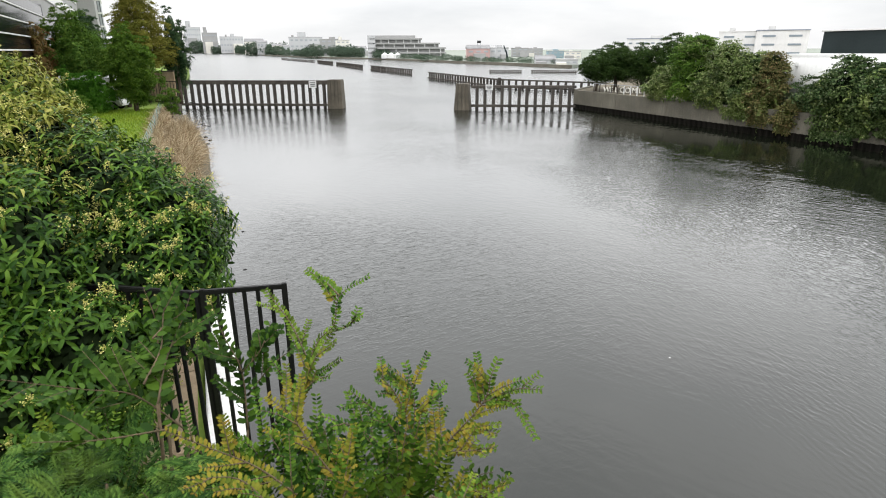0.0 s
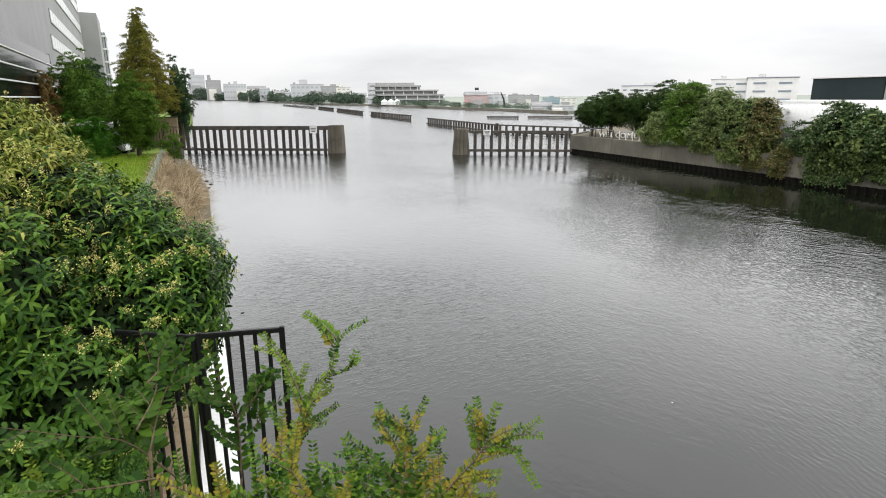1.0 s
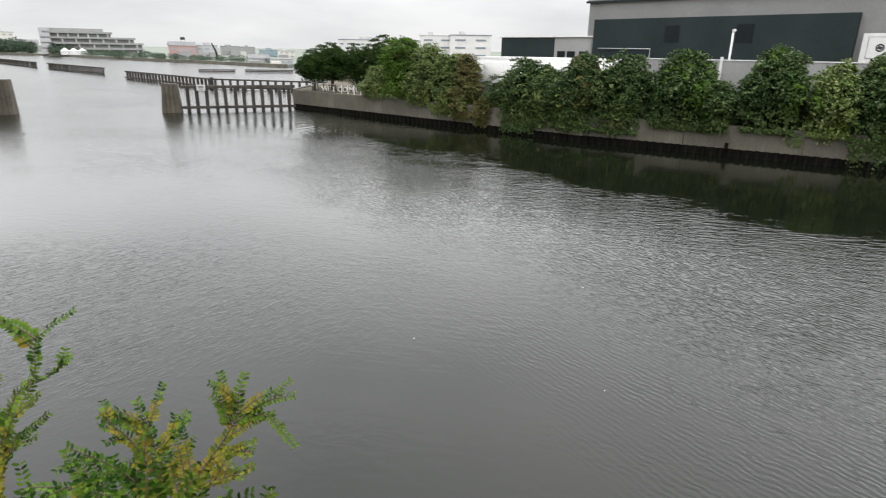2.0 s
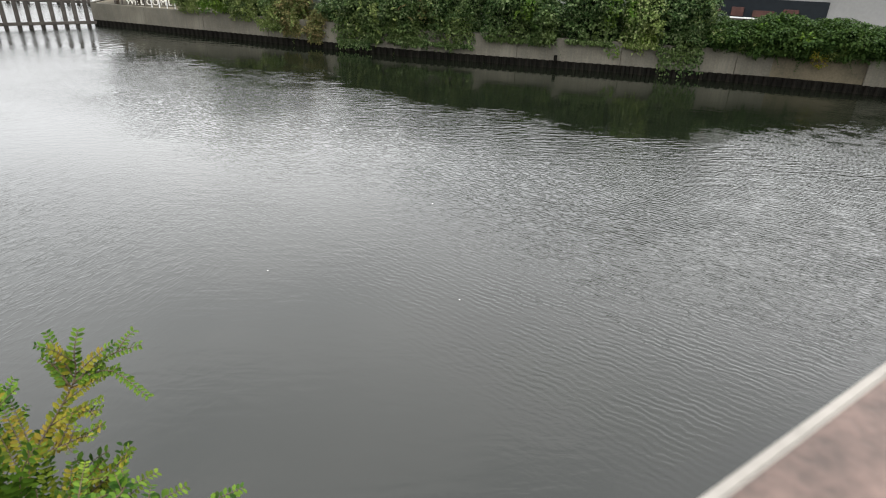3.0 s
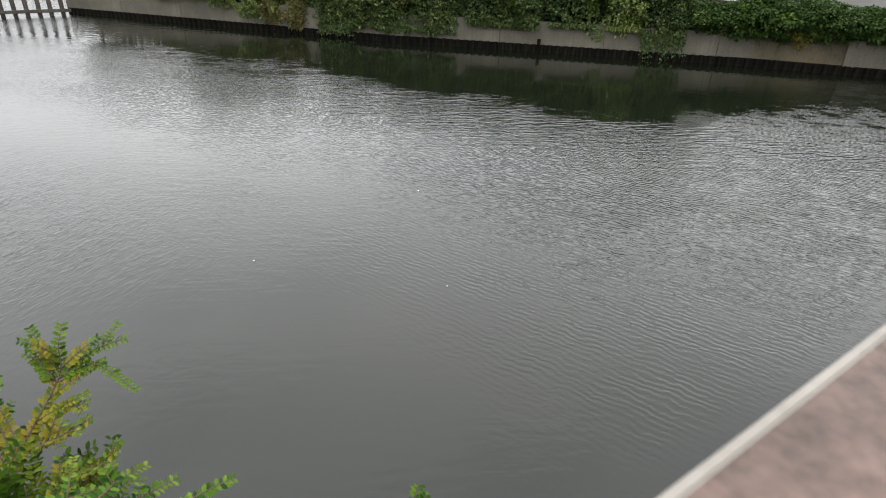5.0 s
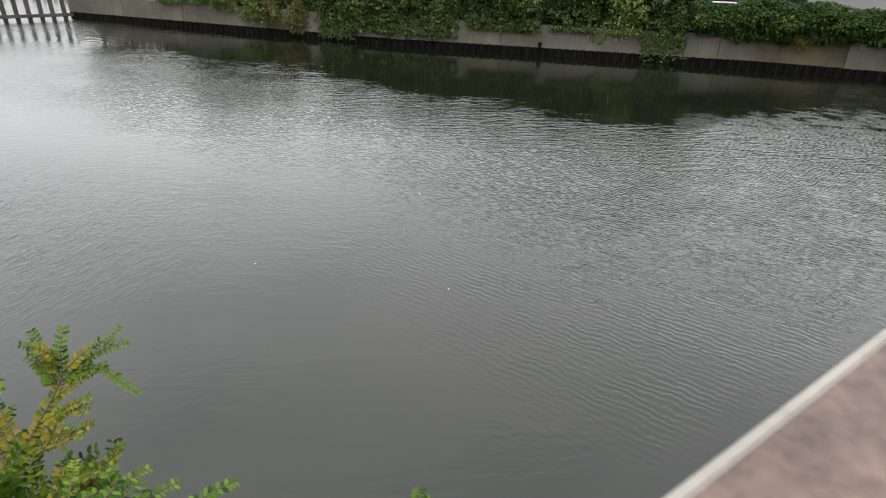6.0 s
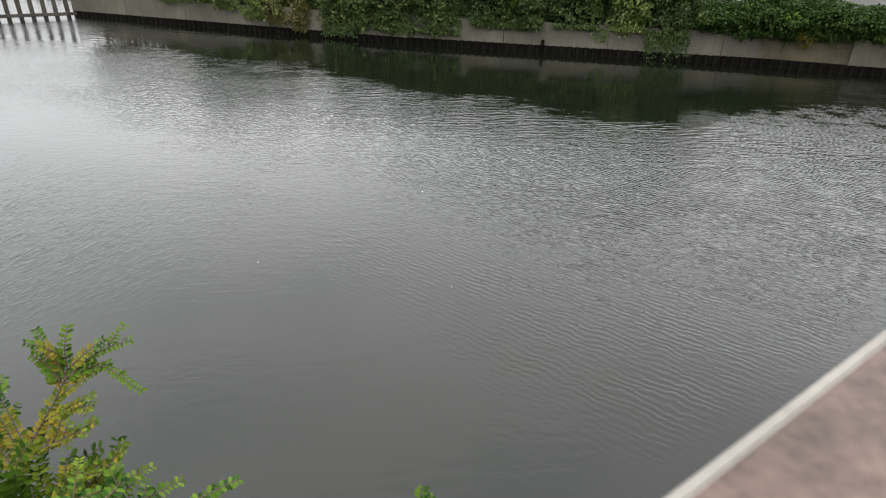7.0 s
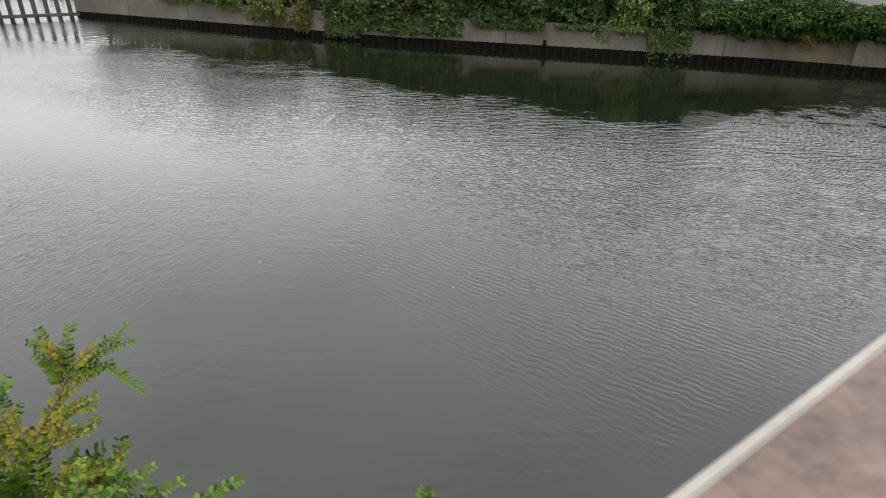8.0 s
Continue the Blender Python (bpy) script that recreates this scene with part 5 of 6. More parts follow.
    if hang:
        rr = np.random.default_rng(seed)
        k = 700
        s0 = rr.integers(0, 26, k)
        hx = (s0 / 25 - .5) * 2 * w * .85
        z = b + .5 - rr.uniform(0, 1, k) * hang * (0.4 + 0.6 * ((s0 * 7) % 11) / 11)
        P = np.stack([hx + rr.normal(0, .1, k), -inland - .25 + rr.normal(0, .08, k), z], 1)
        tagged(part("hanging_vine", leaf_mesh("hanging_vine", P, rr.normal(size=(k, 3)) * .5 + [0, -.3, -1], rr.normal(size=(k, 3)) * .3 + [0, -1, .4], rr.uniform(.12, .24, k), rr.uniform(.09, .16, k)), material, ob), kind="stuff")
    return ob


MOUNDS = [
    (19.5, 1.3, 5.0, 2.2, LEAF_OLIVE, "arching green vine spray at the edge of the quay trees", LEAF_OLIVE),
    (21.4, 2.0, 7.9, 2.3, LEAF_TREE, "dark and pale green vines climbing over a quay tree", LEAF_OLIVE),
    (23.8, 1.9, 7.3, 1.9, LEAF_OLIVE, "olive vines spilling over the quay wall", LEAF_VINE),
    (26.0, 1.7, 6.5, 1.2, LEAF_OLIVE, "green vines draped over the quay wall", LEAF_VINE),
    (27.8, 1.2, 6.4, 0.9, LEAF_VINE_DRY, "browning vine curtain over the quay wall", LEAF_OLIVE),
    (29.8, 0.8, 2.9, 0.5, LEAF_VINE_DRY, "low yellow-brown vine heap on the quay wall", LEAF_OLIVE),
    (33.2, 1.95, 6.3, 0.2, LEAF_VINE, "domed green vine mound before the white store", LEAF_OLIVE),
    (35.0, 0.8, 5.9, 0.4, LEAF_VINE, "narrow vine shoulder beside a domed mound", LEAF_OLIVE),
    (36.9, 0.9, 5.6, 0.6, LEAF_VINE, "low vine heap hanging over the quay wall", LEAF_OLIVE),
    (38.6, 1.5, 6.9, 0.7, LEAF_VINE, "vine mound with a reddish brown top", LEAF_VINE_DRY),
    (42.1, 2.2, 6.9, 0.8, LEAF_VINE, "tall green vine mound on the quay", LEAF_OLIVE),
    (47.4, 2.5, 7.1, 1.5, LEAF_VINE, "broad green vine mound before the yard wall", LEAF_TREE),
    (50.4, 0.9, 5.0, 1.7, LEAF_VINE, "low mixed shrub between taller mounds on the quay", LEAF_DARK),
    (54.5, 2.2, 7.3, 1.7, LEAF_VINE, "rounded green mound standing clear of its neighbours", LEAF_TREE),
    (58.9, 1.5, 6.4, 1.7, LEAF_OLIVE, "yellow-green shrub tangled with olive vines", LEAF_TREE),
    (62.3, 2.0, 7.2, 1.6, LEAF_VINE, "willowy green mound hanging down to the water", LEAF_OLIVE),
    (66.4, 1.9, 3.6, 2.2, LEAF_DARK, "low green shrub on the quay edge", LEAF_OLIVE),
    (69.8, 2.3, 4.3, 1.9, LEAF_DARK, "green shrub with hanging shoots on the quay", LEAF_TREE),
    (73.4, 2.3, 4.1, 2.1, LEAF_DARK, "dark green shrub with a few paler leaves on the quay", LEAF_OLIVE),
    (77.3, 2.0, 3.7, 2.2, LEAF_DARK, "dark green shrub on the quay edge", LEAF_OLIVE),
    (82.0, 2.8, 4.3, 2.2, LEAF_DARK, "spreading green shrub on the quay edge", LEAF_TREE),
]
for i, (az, half, top, low, mt, label, second) in enumerate(MOUNDS):
    vine_mound(az, half, top, low, mt, label, 40 + i, second, hang=2.2 if 61 < az < 64 else (1.1 if az < 30 else 0.9 if i % 3 == 0 and az < 45 else 0.35))
# undergrowth between the mounds, seen low behind the wall
for i, az in enumerate((22.0, 24.6, 26.8, 30.9, 34.7, 39.3, 44.3, 49.5, 52.6, 56.4, 60.3, 64.6, 68.2, 71.6, 75.5, 80)):
    x, y, h, d = on_quay(az, 1.5)
    tree("quay_shrub", x, y, GROUND_R, 2.2, lobes(2.5, 1.1, -.2, 1.6 if az > 64 else 3.2 if 56 < az < 61 or 39 < az < 40 else 2.7 if 44 < az < 53 else 2.2, 8, 70 + i, .6), .18, 5200, LEAF_VINE, "dark undergrowth shrub behind the quay wall", .05, 70 + i, "shrub", "quay undergrowth")
yb = on_quay(72.6, -0.35)
yellow_bush = thing("yellow_sprig", "small bright yellow shrub hanging on the quay wall", "shrub", m=Matrix.Translation((yb[0], yb[1], 2.0)))
leaf_crown("crown", [(0, 0, 0, .45, .4, .55), (.3, -.2, -.2, .3, .3, .4), (-.3, .1, .3, .3, .3, .4)], 420, .13, 91, LEAF_YELLOW, yellow_bush, 4, aspect=.6)
part("stem", tube([(0, .45, .15), (0, .2, .1), (0, 0, 0)], [.03, .025, .01]), BARK, yellow_bush)
wb = on_quay(56.7, -0.2)
wall_sprig = thing("wall_sprig", "green sprig growing out of the quay wall", "shrub", m=Matrix.Translation((wb[0], wb[1], 1.45)))
leaf_crown("crown", [(0, 0, 0, .5, .35, .4)], 260, .16, 92, LEAF_MID, wall_sprig, 4, aspect=.5)
part("stem", tube([(0, .35, .1), (0, .1, .05), (0, 0, 0)], [.03, .02, .01]), BARK, wall_sprig)

Q = GROUND_R
for i, (x, y, hh, rx, label) in enumerate(((18.3, 72.6, 6.2, 1.6, "clipped round tree at the quay corner"), (20.9, 74.2, 6.7, 1.75, "clipped round tree behind the welcome letters"), (23.2, 71.4, 7.1, 1.9, "dense dark quay tree"), (25.6, 69.5, 7.6, 2.0, "tall dark quay tree wrapped by vines"), (22.0, 77.5, 6.9, 2.0, "dense dark tree in the second row"))):
    tree("quay_tree", x, y, Q, hh, lobes(rx * 1.35, rx * 1.35, 1.5, hh - Q - .2, 12, 50 + i, .6), .17, 15000, LEAF_DARK, label, .13, 50 + i, group="quay trees")
# standing letters at the quay edge
wel = thing("welcome_letters", "standing white letters on the quay spelling a greeting", "sign", m=Matrix.Translation((18.5, 70.1, Q)) @ Matrix.Rotation(radians(-40), 4, 'Z'))
lx = 0.0
for ch in "WELCOME":
    ob = letters(ch, 0.80, wel, Matrix.Translation((lx, 0, 0.12)) @ UPRIGHT, CREAM, 0.06, "letter")
    lx += 0.80 if ch in "WMO" else 0.60
part("base_rail", box(lx + .2, .2, .12, .02, x=lx / 2), CONCRETE, wel)
quay_rail = thing("quay_railing", "low pale railing of slim posts along the quay edge", "railing", m=Matrix.Translation((17.3, 72.2, Q)) @ Matrix.Rotation(radians(-66), 4, 'Z'))
for i in range(9):
    part("post", box(.09, .09, .95, .01, x=.4 + 1.05 * i, y=.5), WHITE if i > 4 else PILE, quay_rail)
part("rail", box(8.6, .06, .06, 0, x=4.6, y=.5, z=.93), STEEL, quay_rail)
for i, (x, y, rot) in enumerate(((25.4, 62.0, 10), (27.0, 57.5, -20))):
    sg = thing("round_sign", "white ring-shaped sign among the quay shrubs", "sign", "ring signs", m=Matrix.Translation((x, y, Q)) @ Matrix.Rotation(radians(rot), 4, 'Z'))
    pts = [(0.45 * math.cos(k * math.tau / 16), 0, 1.5 + 0.45 * math.sin(k * math.tau / 16)) for k in range(17)]
    part("ring", tube(pts, .09), WHITE, sg)
    part("stand", box(.1, .1, 1.1, .01), WHITE, sg)


panel = thing("information_panel", "white information panel with unreadable lines on the quay", "sign", m=Matrix.Translation((23.0, 65.6, Q)) @ Matrix.Rotation(radians(-18), 4, 'Z'))
part("board", box(1.25, 0.06, 0.85, 0.015, z=0.4), WHITE, panel)
for i in range(3):
    part("text_bar", box(0.95 - 0.2 * i, 0.012, 0.09, 0.0, y=-0.037, z=1.02 - 0.2 * i), INK, panel)
for sx in (-0.5, 0.5):
    part("leg", box(0.07, 0.05, 0.45, 0.01, x=sx), STEEL, panel)


# ---- bridge under the camera ----
BR = Matrix.Rotation(radians(-7.0), 4, 'Z')   # local x runs along the bridge, local y towards the basin
bridge = thing("bridge", "road bridge with reddish granite coping over the canal", "bridge", kind="structure", m=BR)
part("coping", box(90, 0.36, 0.14, 0.0, x=22, y=-0.060, z=6.556), STONE, bridge)
part("coping_edge", box(90, 0.010, 0.142, 0.002, x=22, y=0.1250, z=6.556), STONE_EDGE, bridge)
part("parapet", box(90, 0.24, 1.0, 0.01, x=22, y=-0.07, z=5.558), CONCRETE, bridge)
part("deck", box(90, 9.0, 0.7, 0.02, x=22, y=-4.6, z=4.86), CONCRETE, bridge)
part("roadway", box(90, 8.2, 0.06, 0.0, x=22, y=-4.6, z=5.563), ASPHALT, bridge)
part("far_parapet", box(90, 0.24, 1.0, 0.01, x=22, y=-9.0, z=5.558), CONCRETE, bridge)
part("far_coping", box(90, 0.36, 0.14, 0.01, x=22, y=-9.0, z=6.556), STONE, bridge)
for x in (-6.0, 51.5):
    part("abutment", box(9.0, 9.0, 7.6, 0.02, x=x - 3 if x < 0 else x + 4, y=-4.6, z=-2.75), CONCRETE, bridge)
for x in (14, 33):
    part("bridge_pier", box(1.2, 8.4, 7.8, 0.05, x=x, y=-4.6, z=-2.95), CONCRETE, bridge)

# ---- black fence at the bank end ----
bar_fence("bank_fence", (-2.54, 5.75), (-1.72, 5.92), 2.33, 2.28, 0.135, "black steel fence panel reaching out over the water", 0.042, posts=1.1, group="bank fences")
bar_fence("bank_fence", (-4.5, 6.1), (-2.6, 5.76), 2.33, 2.26, 0.135, "black steel fence panel among the privet", 0.042, posts=2.2, group="bank fences")

# ---- tall glossy bush beside the fence ----
BX, BY, BZ = -5.2, 7.6, 2.4
BUSH = [(-4.35, 7.35, 4.05, 1.3, 1.4, 1.25), (-3.75, 6.85, 4.3, 0.95, 1.05, 0.9), (-4.6, 6.2, 3.9, 1.4, 1.4, 1.25), (-5.7, 8.1, 4.6, 1.3, 1.3, 1.25),
        (-6.9, 9.0, 5.15, 1.35, 1.4, 1.35), (-8.3, 9.7, 5.75, 1.7, 1.6, 1.5), (-5.6, 7.0, 4.3, 1.5, 1.5, 1.4), (-4.4, 5.2, 3.4, 1.1, 1.15, 1.15), (-4.1, 5.9, 3.6, 0.7, 0.85, 0.95), (-7.2, 7.8, 5.0, 1.5, 1.5, 1.5), (-3.95, 7.6, 4.65, .95, 1.0, .85), (-3.62, 5.4, 3.95, .52, .6, .65), (-4.3, 5.4, 3.5, 1.05, .95, 1.15),
        # the last two lobes are added to shade the bush's lower front
        (-4.5, 7.5, 4.95, 1.1, 1.1, 1.05), (-5.25, 7.9, 5.35, 1.0, 1.1, 1.0), (-3.75, 7.25, 4.65, .85, .9, .85), (-3.45, 6.85, 4.4, .75, .8, .8), (-6.15, 8.6, 5.5, 1.0, 1.1, 1.05), (-6.85, 9.0, 5.95, 1.15, 1.2, 1.1), (-5.0, 6.0, 4.9, 1.2, 1.1, 1.0), (-6.2, 6.6, 5.3, 1.4, 1.3, 1.2)]
bush = thing("glossy_bush", "tall glossy green bush with cream flower heads", "bush", m=Matrix.Translation((BX, BY, BZ)))
rel = [(x - BX, y - BY, z - BZ, a, b, c) for x, y, z, a, b, c in BUSH]
part("trunk", tube([(0, 0, -.1), (.1, 0, .8), (0, .1, 1.8)], [.16, .12, .06]), BARK, bush)
branchy(bush, (.05, 0, .5), [b[:3] for b in rel], .06, "limb", seed=3)
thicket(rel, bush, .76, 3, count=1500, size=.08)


def shoots(blobs, n, leaf, seed, per=8, aspect=.3, thick=.22, rough=.12, freq=1.4):
    """Leafy shoots at a crown's surface: position, direction, normal and size of every leaf, and the shoot tips."""
    r = np.random.default_rng(seed)
    P, N = crown_points(blobs, n, seed, thick, rough, freq)
    # shoots stand in tufts; dark-painted inner leaves show in the hollows between
    keep = lumps(P, 4.2, seed + 3) + r.normal(0, .12, len(P)) > -.45
    P, N = P[keep], N[keep]
    k = len(P)
    axis = unit(N * .8 + np.array([0, 0, .55]) + r.normal(size=(k, 3)) * .3)
    out = []
    for j in range(per):
        a = j * 2.4 + r.uniform(0, .6, k)
        side = unit(np.cross(axis, np.tile([.3, .5, .81], (k, 1))))
        up = np.cross(axis, side)
        ring = side * np.cos(a)[:, None] + up * np.sin(a)[:, None]
        d = unit(ring * .95 + axis * (.15 + .75 * j / per) + np.array([0, 0, -.18]))
        p = P + axis * (leaf * .9 * j / per)[..., None] if np.ndim(leaf) else P + axis * (leaf * .9 * j / per)
        out.append((p, d, axis + r.normal(size=(k, 3)) * .15, np.full(k, leaf) * r.uniform(.75, 1.15, k)))
    return [np.concatenate(c) for c in zip(*out)], P + axis * leaf * .8, axis


(lp, ld, ln, ll), tips, axes = shoots(rel, 10000, .125, 21)
r = np.random.default_rng(22)
pale = (lp[:, 0] + BX < -4.9 + r.normal(0, .5, len(lp))) & (lp[:, 2] + BZ > 5.2 + r.normal(0, .35, len(lp)))
order = np.linalg.norm(lp + np.array([BX, BY, BZ - 7.0]), axis=1).argsort()
single = np.zeros(len(lp), bool)
single[order[:240]] = True
for flag, mt, nm in ((~pale & ~single, LEAF_BROAD, "leaves"), (pale & ~single, LEAF_PALE, "pale_leaves")):
    grow = 1.08 if nm == "pale_leaves" else 1.0
    tagged(part(nm, oval_leaf_mesh(nm, lp[flag], ld[flag], ln[flag], ll[flag] * grow, ll[flag] * .30, .75 if grow > 1 else .52, .16), mt, bush), kind="stuff")
one_leaf = oval_leaf_mesh("leaf", np.zeros((1, 3)), np.array([[1., 0, 0]]), np.array([[0., 0, 1]]), np.array([1.]), np.array([.30]), .52, .16)
for i in order[:240]:
    d = Vector(ld[i]).normalized()
    s = d.cross(Vector(ln[i])).normalized()
    u = s.cross(d)
    part("leaf", one_leaf, LEAF_BROAD, bush, m=Matrix.Translation(lp[i]) @ Matrix((d, -s, u)).transposed().to_4x4() @ Matrix.Scale(float(ll[i]), 4))


def panicles(tip, axis, n, seed, parent, size=.15, material=None):
    """Loose flower heads of tiny buds at some shoot tips."""
    r = np.random.default_rng(seed)
    pick = r.choice(len(tip), n, replace=False)
    made = []
    for i in pick:
        m = 46
        t = r.uniform(0, 1, m)
        rad = (1 - t) * .5 * size
        off = r.normal(size=(m, 3)) * rad[:, None] * .8
        made.append(tip[i] + axis[i] * (t * size)[:, None] + off)
    P = np.concatenate(made)
    k = len(P)
    L = r.uniform(.013, .027, k)
    tagged(part("blossom", leaf_mesh("blossom", P, r.normal(size=(k, 3)), r.normal(size=(k, 3)), L, L * .8, .1, .4), material or BUD, parent), kind="stuff")


# flower heads come in loose groups
cluster = lumps(tips, 1.6, 5) + np.random.default_rng(6).normal(0, .35, len(tips))
chosen = cluster.argsort()[-2400:]
panicles(tips[chosen], axes[chosen], 900, 31, bush)

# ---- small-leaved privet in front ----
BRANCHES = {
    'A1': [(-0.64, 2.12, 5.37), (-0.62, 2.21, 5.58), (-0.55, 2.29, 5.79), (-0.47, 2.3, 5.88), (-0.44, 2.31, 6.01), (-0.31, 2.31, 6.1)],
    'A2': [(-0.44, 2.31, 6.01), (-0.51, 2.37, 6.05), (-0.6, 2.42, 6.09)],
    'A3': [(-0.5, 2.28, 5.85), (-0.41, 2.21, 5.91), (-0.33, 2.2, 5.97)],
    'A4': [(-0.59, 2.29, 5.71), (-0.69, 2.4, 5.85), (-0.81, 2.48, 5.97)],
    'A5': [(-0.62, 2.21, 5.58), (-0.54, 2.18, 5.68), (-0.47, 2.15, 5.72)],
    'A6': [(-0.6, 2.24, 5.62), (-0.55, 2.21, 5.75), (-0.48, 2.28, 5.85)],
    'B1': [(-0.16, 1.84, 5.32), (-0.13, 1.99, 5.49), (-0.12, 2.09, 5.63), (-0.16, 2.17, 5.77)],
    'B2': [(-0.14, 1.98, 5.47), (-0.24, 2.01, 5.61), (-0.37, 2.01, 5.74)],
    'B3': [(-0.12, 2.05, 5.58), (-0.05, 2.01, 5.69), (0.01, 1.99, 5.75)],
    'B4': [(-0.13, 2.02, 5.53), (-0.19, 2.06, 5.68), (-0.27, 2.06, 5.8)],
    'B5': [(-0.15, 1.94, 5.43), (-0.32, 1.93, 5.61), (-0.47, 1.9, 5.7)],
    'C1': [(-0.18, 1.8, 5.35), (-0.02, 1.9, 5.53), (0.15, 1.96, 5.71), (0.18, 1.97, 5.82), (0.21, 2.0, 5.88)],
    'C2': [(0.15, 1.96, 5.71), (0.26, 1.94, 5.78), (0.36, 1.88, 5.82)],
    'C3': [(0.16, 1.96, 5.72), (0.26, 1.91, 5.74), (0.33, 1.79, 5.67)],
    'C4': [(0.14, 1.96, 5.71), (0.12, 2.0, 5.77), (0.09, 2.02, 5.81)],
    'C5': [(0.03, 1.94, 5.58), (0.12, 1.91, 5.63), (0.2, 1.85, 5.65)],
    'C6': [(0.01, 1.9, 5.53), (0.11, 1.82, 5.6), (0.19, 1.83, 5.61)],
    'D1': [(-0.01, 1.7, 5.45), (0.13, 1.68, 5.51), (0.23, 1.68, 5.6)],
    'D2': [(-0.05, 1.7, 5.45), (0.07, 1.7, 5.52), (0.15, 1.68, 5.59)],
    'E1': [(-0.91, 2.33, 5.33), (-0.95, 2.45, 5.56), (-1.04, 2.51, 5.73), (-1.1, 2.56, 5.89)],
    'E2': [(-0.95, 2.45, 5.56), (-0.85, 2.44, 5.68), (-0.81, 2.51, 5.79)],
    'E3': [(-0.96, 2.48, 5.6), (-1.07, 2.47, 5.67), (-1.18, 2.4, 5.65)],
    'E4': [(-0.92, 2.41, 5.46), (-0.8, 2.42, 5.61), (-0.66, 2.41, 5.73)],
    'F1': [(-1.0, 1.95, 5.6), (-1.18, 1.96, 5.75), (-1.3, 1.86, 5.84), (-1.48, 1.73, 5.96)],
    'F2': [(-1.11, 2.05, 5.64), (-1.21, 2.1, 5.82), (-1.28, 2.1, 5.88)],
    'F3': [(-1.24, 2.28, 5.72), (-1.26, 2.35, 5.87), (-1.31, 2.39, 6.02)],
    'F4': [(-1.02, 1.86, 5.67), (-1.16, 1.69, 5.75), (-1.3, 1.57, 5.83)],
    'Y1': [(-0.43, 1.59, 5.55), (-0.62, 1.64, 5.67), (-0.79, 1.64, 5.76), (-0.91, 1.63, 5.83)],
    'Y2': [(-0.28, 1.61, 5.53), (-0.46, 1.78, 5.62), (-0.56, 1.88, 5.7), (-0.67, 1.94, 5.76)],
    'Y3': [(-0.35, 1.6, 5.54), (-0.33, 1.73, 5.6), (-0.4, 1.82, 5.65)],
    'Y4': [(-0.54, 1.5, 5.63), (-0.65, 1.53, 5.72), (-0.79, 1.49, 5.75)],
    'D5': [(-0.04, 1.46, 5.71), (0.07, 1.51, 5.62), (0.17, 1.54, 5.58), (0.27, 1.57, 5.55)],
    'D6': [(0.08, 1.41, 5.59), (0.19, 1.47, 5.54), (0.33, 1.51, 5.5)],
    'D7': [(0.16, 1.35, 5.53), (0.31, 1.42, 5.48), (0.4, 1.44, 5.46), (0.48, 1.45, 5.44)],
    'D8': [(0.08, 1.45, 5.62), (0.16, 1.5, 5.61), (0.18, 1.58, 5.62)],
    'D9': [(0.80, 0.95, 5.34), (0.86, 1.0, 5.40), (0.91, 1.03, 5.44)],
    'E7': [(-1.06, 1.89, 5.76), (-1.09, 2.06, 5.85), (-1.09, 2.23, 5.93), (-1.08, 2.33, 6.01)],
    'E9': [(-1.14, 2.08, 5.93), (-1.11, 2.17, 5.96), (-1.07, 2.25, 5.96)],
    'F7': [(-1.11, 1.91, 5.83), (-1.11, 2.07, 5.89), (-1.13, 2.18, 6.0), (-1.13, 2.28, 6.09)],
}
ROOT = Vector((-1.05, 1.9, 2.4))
privet = thing("privet_shrub", "small-leaved privet with green and yellowing shoots", "shrub", m=Matrix.Translation(ROOT))


def smooth_path(points, k=7):
    p = [Vector(q) for q in points]
    p = [p[0] * 2 - p[1]] + p + [p[-1] * 2 - p[-2]]
    out = []
    for i in range(1, len(p) - 2):
        for j in range(k):
            t = j / k
            a, b, c, d = p[i - 1:i + 3]
            out.append(.5 * ((2 * b) + (c - a) * t + (2 * a - 5 * b + 4 * c - d) * t * t + (3 * b - a - 3 * c + d) * t ** 3))
    return out + [p[-2]]


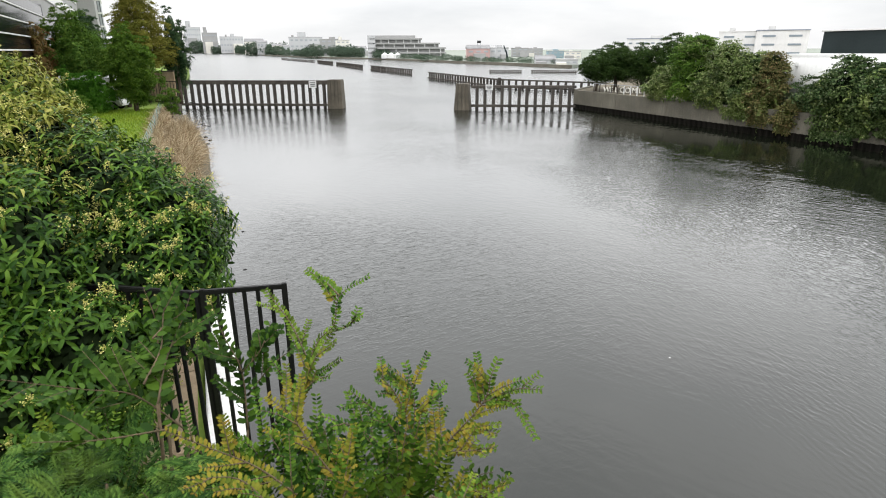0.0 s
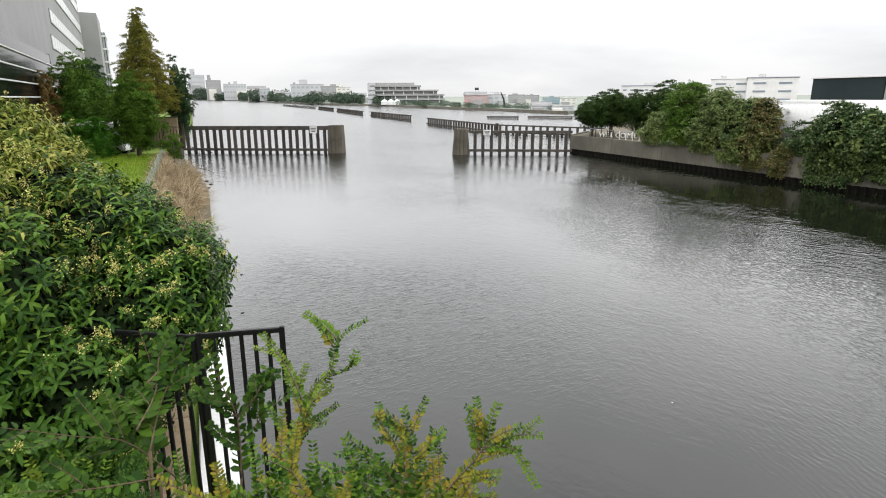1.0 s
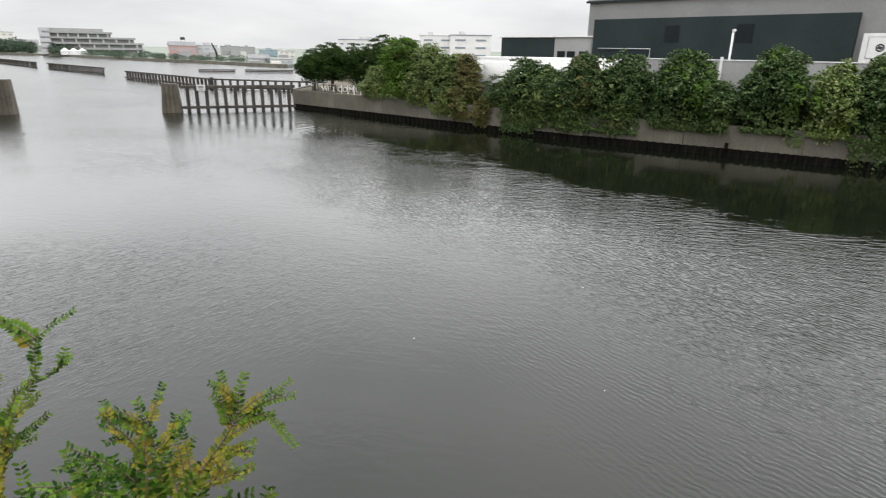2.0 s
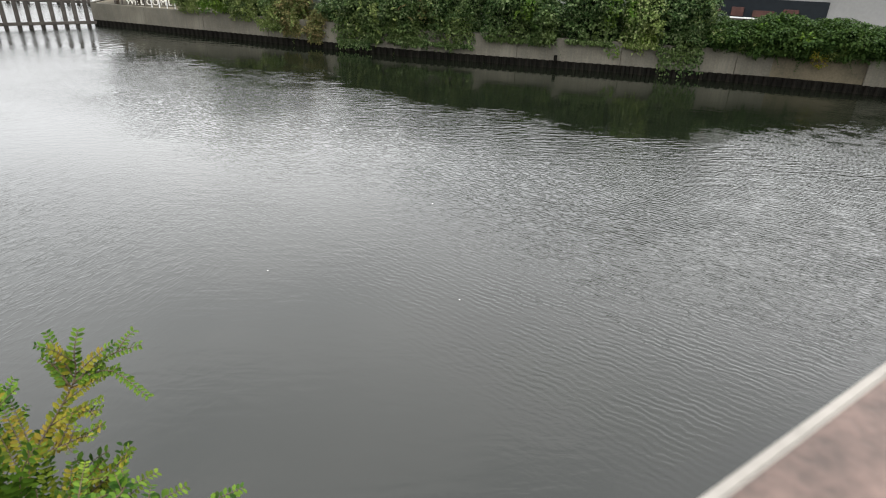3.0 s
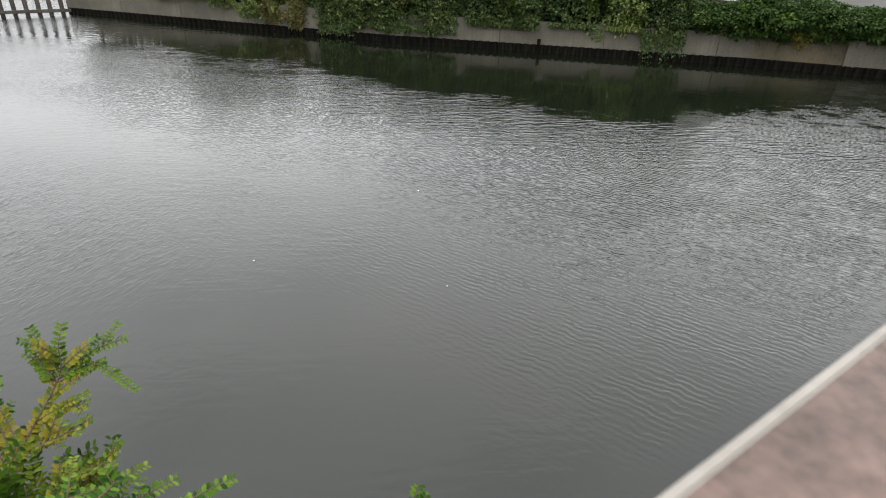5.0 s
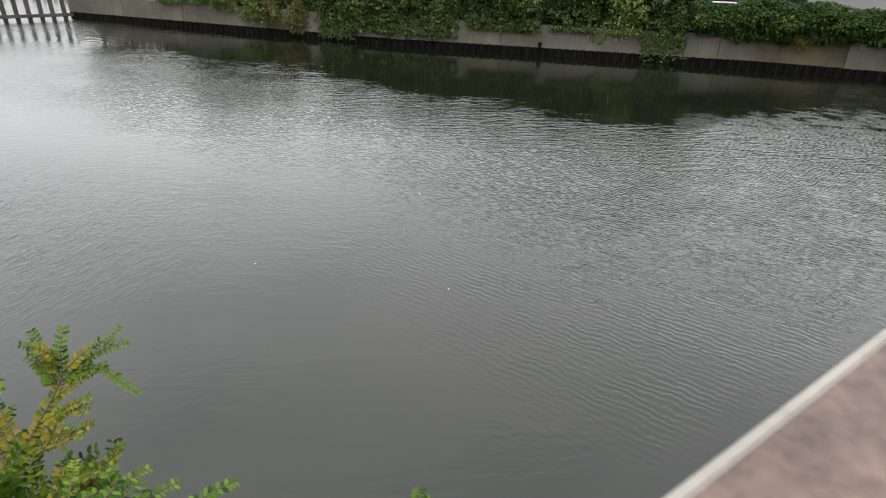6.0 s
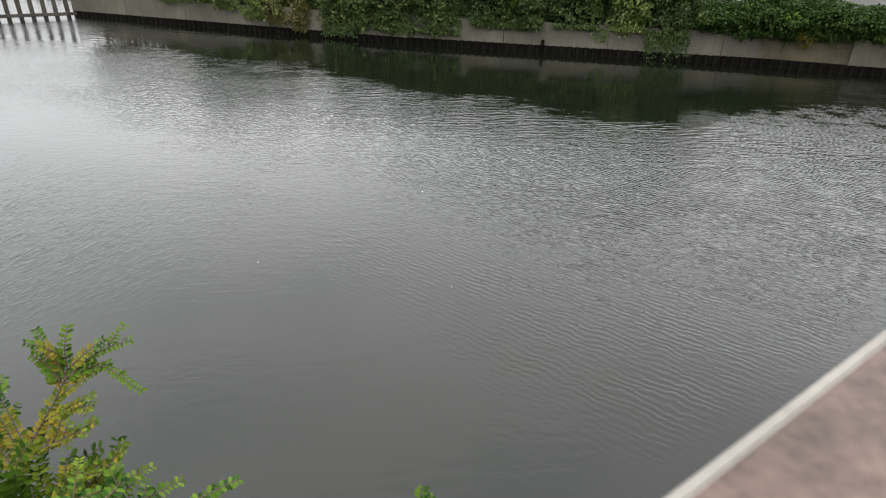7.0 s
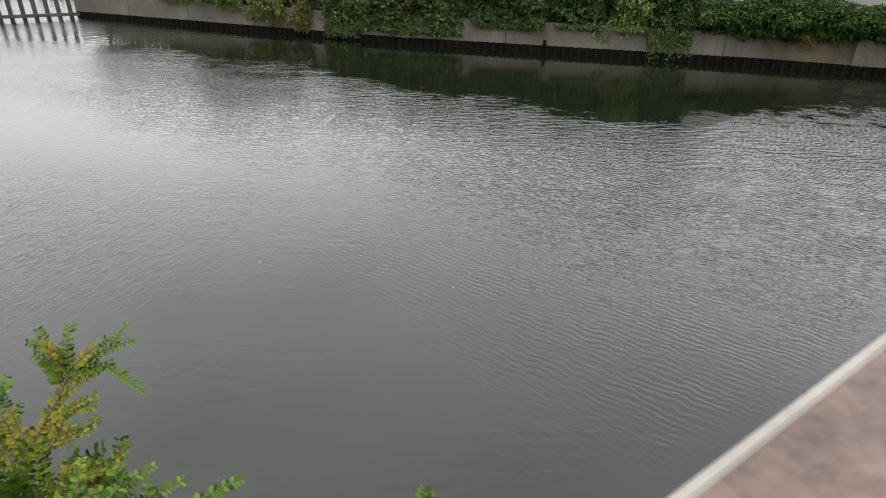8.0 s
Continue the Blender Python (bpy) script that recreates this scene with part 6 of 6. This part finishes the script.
def leafy(path, leaf, pairs_per_m, seed, bare=0.12, side=0.0, loose=0.25):
    """Opposite leaf pairs along a twig: arrays of base, direction, normal, length; and side twigs."""
    r = np.random.default_rng(seed)
    seg = [(b - a).length for a, b in zip(path, path[1:])]
    total = sum(seg)
    n = max(3, int(total * pairs_per_m))
    out, twigs = [], []
    tilt = Vector(r.normal(0, .25, 3))
    light = Vector((.1, -.38, .92))
    for i in range(n):
        t = bare + (1 - bare) * (i + .5) / n
        s, j = t * total, 0
        while j < len(seg) - 1 and s > seg[j]:
            s -= seg[j]
            j += 1
        p = path[j].lerp(path[j + 1], s / max(seg[j], 1e-6))
        d = (path[j + 1] - path[j]).normalized()
        flat = light - d * light.dot(d)
        flat = (flat.normalized() + tilt * .6).normalized()
        sd = d.cross(flat).normalized()
        for sg in (-1, 1):
            q = (d * r.uniform(.35, .7) + sd * sg + flat * r.uniform(-.05, .3)).normalized()
            up = flat + Vector(r.normal(0, loose, 3))
            out.append((p, q, up, leaf * r.uniform(.75, 1.15) * (1 - .35 * t)))
        if side and .15 < t < .85 and r.uniform() < side:
            sg = 1 if r.uniform() < .5 else -1
            q = (d * .7 + sd * sg * .8 + Vector((0, 0, r.uniform(-.1, .5)))).normalized()
            ln = min(.22, total * r.uniform(.25, .5)) * (1.1 - t * .5)
            twigs.append([p, p + q * ln * .5 + Vector((0, 0, .008)), p + q * ln + Vector((0, 0, r.uniform(-.01, .03)))])
    return out, twigs


sets = {"A": ([], LEAF_SMALL), "Y": ([], LEAF_YELLOW), "E": ([], LEAF_BLUE)}
singles = []
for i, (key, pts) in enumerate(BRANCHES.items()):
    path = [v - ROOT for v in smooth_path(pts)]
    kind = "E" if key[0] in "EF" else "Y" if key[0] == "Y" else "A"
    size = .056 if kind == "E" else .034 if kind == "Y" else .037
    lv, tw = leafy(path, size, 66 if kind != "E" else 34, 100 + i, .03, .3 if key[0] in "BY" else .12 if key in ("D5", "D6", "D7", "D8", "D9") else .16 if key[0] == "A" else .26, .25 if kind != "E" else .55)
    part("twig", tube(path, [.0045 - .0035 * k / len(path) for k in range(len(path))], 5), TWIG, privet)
    todo = [(lv, kind, key)]
    for j, t in enumerate(tw):
        tp = smooth_path(t, 3)
        l2, _ = leafy(tp, size * .8, 75, 1000 + i * 40 + j, .1)
        part("twig", tube(tp, [.0028, .0026, .0024, .002, .0016, .0012, .001][:len(tp)], 4), TWIG, privet)
        todo.append((l2, kind, key))
    for l, k, nm in todo:
        if nm in ("C2", "C3", "A2", "C4") and len(singles) + len(l) <= 290:
            singles += l
        else:
            if k == "Y":
                sets["A" if l is not lv and len(l) % 3 == 0 else "Y"][0].extend(l)
            elif k == "A" and nm in ("A1", "A5", "A6", "B1", "B3", "B4", "C1", "C5", "C6", "D1", "D2"):
                cut = int(len(l) * (.33 if nm[0] == "A" else .5 if nm[0] == "B" else .72))
                sets["Y"][0].extend(l[:cut])
                sets["A"][0].extend(l[cut:])
            else:
                sets[k][0].extend(l)
for key, (l, mt) in sets.items():
    P, D, N = (np.array([tuple(q[c]) for q in l]) for c in range(3))
    L = np.array([q[3] for q in l])
    nm = {"A": "green_leaves", "Y": "yellow_leaves", "E": "bluish_leaves"}[key]
    tagged(part(nm, oval_leaf_mesh(nm, P, D, N, L, L * (.50 if key != "E" else .56), .15, .10), mt, privet), kind="stuff")
small_leaf = oval_leaf_mesh("leaf", np.zeros((1, 3)), np.array([[1., 0, 0]]), np.array([[0., 0, 1]]), np.array([1.]), np.array([.48]), .18, .15)
for p, d, up, ln in singles[:290]:
    s = d.cross(up).normalized()
    part("leaf", small_leaf, LEAF_SMALL, privet, m=Matrix.Translation(p) @ Matrix((d, -s, s.cross(d))).transposed().to_4x4() @ Matrix.Scale(float(ln), 4))
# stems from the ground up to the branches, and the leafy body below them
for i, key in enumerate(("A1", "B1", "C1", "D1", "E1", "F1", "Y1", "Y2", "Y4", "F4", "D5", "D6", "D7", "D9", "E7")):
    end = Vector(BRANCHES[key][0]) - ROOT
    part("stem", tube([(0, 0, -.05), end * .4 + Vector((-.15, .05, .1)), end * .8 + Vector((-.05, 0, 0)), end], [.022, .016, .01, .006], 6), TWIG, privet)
body = [(-.55, 1.75, 5.32, .34, .30, .27), (-.25, 1.72, 5.30, .42, .28, .26), (-1.5, 2.0, 5.2, .25, .25, .26)]
brel = [(x - ROOT.x, y - ROOT.y, z - ROOT.z, a, b, c) for x, y, z, a, b, c in body]
r = np.random.default_rng(77)
P, N = crown_points(brel, 420, 77, .6, .2, 4)
for q, mt, nm in ((0, LEAF_SMALL, "body_leaves"), (1, LEAF_SMALL, "body_leaves"), (2, LEAF_BLUE, "bluish_body_leaves")):
    acc = []
    for i in range(q, len(P), 3):
        a = Vector(P[i])
        d = (Vector(N[i]) * .6 + Vector((r.normal(0, .4), r.normal(0, .4), .8))).normalized()
        ln = r.uniform(.12, .26)
        tp = smooth_path([a, a + d * ln * .5 + Vector((0, 0, .01)), a + d * ln + Vector(r.normal(0, .02, 3))], 3)
        l, _ = leafy(tp, .034 if q < 2 else .050, 60 if q < 2 else 36, 5000 + i, .05)
        acc += l
        if i % 2 == 0:
            part("twig", tube(tp, .0018, 4), TWIG, privet)
    A, D, U = (np.array([tuple(e[c]) for e in acc]) for c in range(3))
    L = np.array([e[3] for e in acc])
    tagged(part(nm, oval_leaf_mesh(nm, A, D, U, L, L * .47, .15, .10), mt, privet), kind="stuff")

# ---- feathery shrub at the bank edge ----
feather = thing("feathery_shrub", "low shrub with feathery bright green leaves", "shrub", m=Matrix.Translation((-1.45, 1.35, 2.4)))
r = np.random.default_rng(88)
acc = []
for i in range(170):
    a = np.array([r.uniform(-.35, .55), r.uniform(-.25, .5), r.uniform(2.94, 3.2)])
    d = unit(np.array([[r.normal(0, .6), r.normal(0, .6) + .15, r.uniform(.1, .6)]]))[0]
    ln = r.uniform(.16, .30)
    side = unit(np.cross(d, [0, 0, 1.])[None])[0]
    for j in range(15):
        t = (j + 1) / 15
        p = a + d * ln * t - np.array([0, 0, .10 * t * t])
        for s in (-1, 1):
            q = d * .55 + side * s + np.array([0, 0, -.1])
            w = .07 * math.sin(math.pi * (.15 + .8 * t))
            acc.append((p, q, (0, 0, 1), w))
            for u in (.35, .65, .9):
                pp = p + unit(q[None])[0] * w * u
                acc.append((pp, d + side * s * .3, (0, 0, 1), w * .42))
                acc.append((pp, -d * .2 + side * s, (0, 0, 1), w * .42))
A, D, U = (np.array([e[c] for e in acc], float) for c in range(3))
L = np.array([e[3] for e in acc])
tagged(part("fronds", leaf_mesh("fronds", A, D, U + r.normal(0, .1, U.shape), L, L * .22 + .002, .15, .1), LEAF_FEATHER, feather), kind="stuff")
for i in range(6):
    part("stem", tube([(0, 0, -.05), (.05 * i - .1, .06 * i - .1, 1.6), (.12 * i - .3, .1 * i - .2, 3.2)], [.02, .014, .005], 5), TWIG, feather)


# ---- small floats and scraps on the water ----
def scrap(name, label, x, y, size, material, seed, group):
    """A small lump that floats half out of the water."""
    rr = random.Random(seed)
    ob = thing(name, label, "debris", group, m=Matrix.Translation((x, y, 0)) @ Matrix.Rotation(rr.uniform(0, 3), 4, 'Z'))
    bm = bmesh.new()
    bmesh.ops.create_icosphere(bm, subdivisions=2, radius=size)
    for v in bm.verts:
        v.co = Vector((v.co.x * 1.3, v.co.y, v.co.z * .6)) * rr.uniform(.85, 1.1)
    part("lump", bm, material, ob)


for i, (x, y, s) in enumerate(((-20.1, 50.6, .15), (-19.0, 48.6, .14), (-18.5, 46.8, .12), (-8.14, 23.0, .05), (-6.67, 18.6, .05))):
    scrap("dark_float", "small dark float bobbing on the canal", x, y, s, BLACK, i, "floats")
for i, (x, y, s) in enumerate(((5.4, 12.5, .014), (8.2, 8.5, .012), (11.6, 13.5, .014))):
    scrap("white_scrap", "tiny white scrap floating on the canal", x, y, s, WHITE, 20 + i, "scraps")
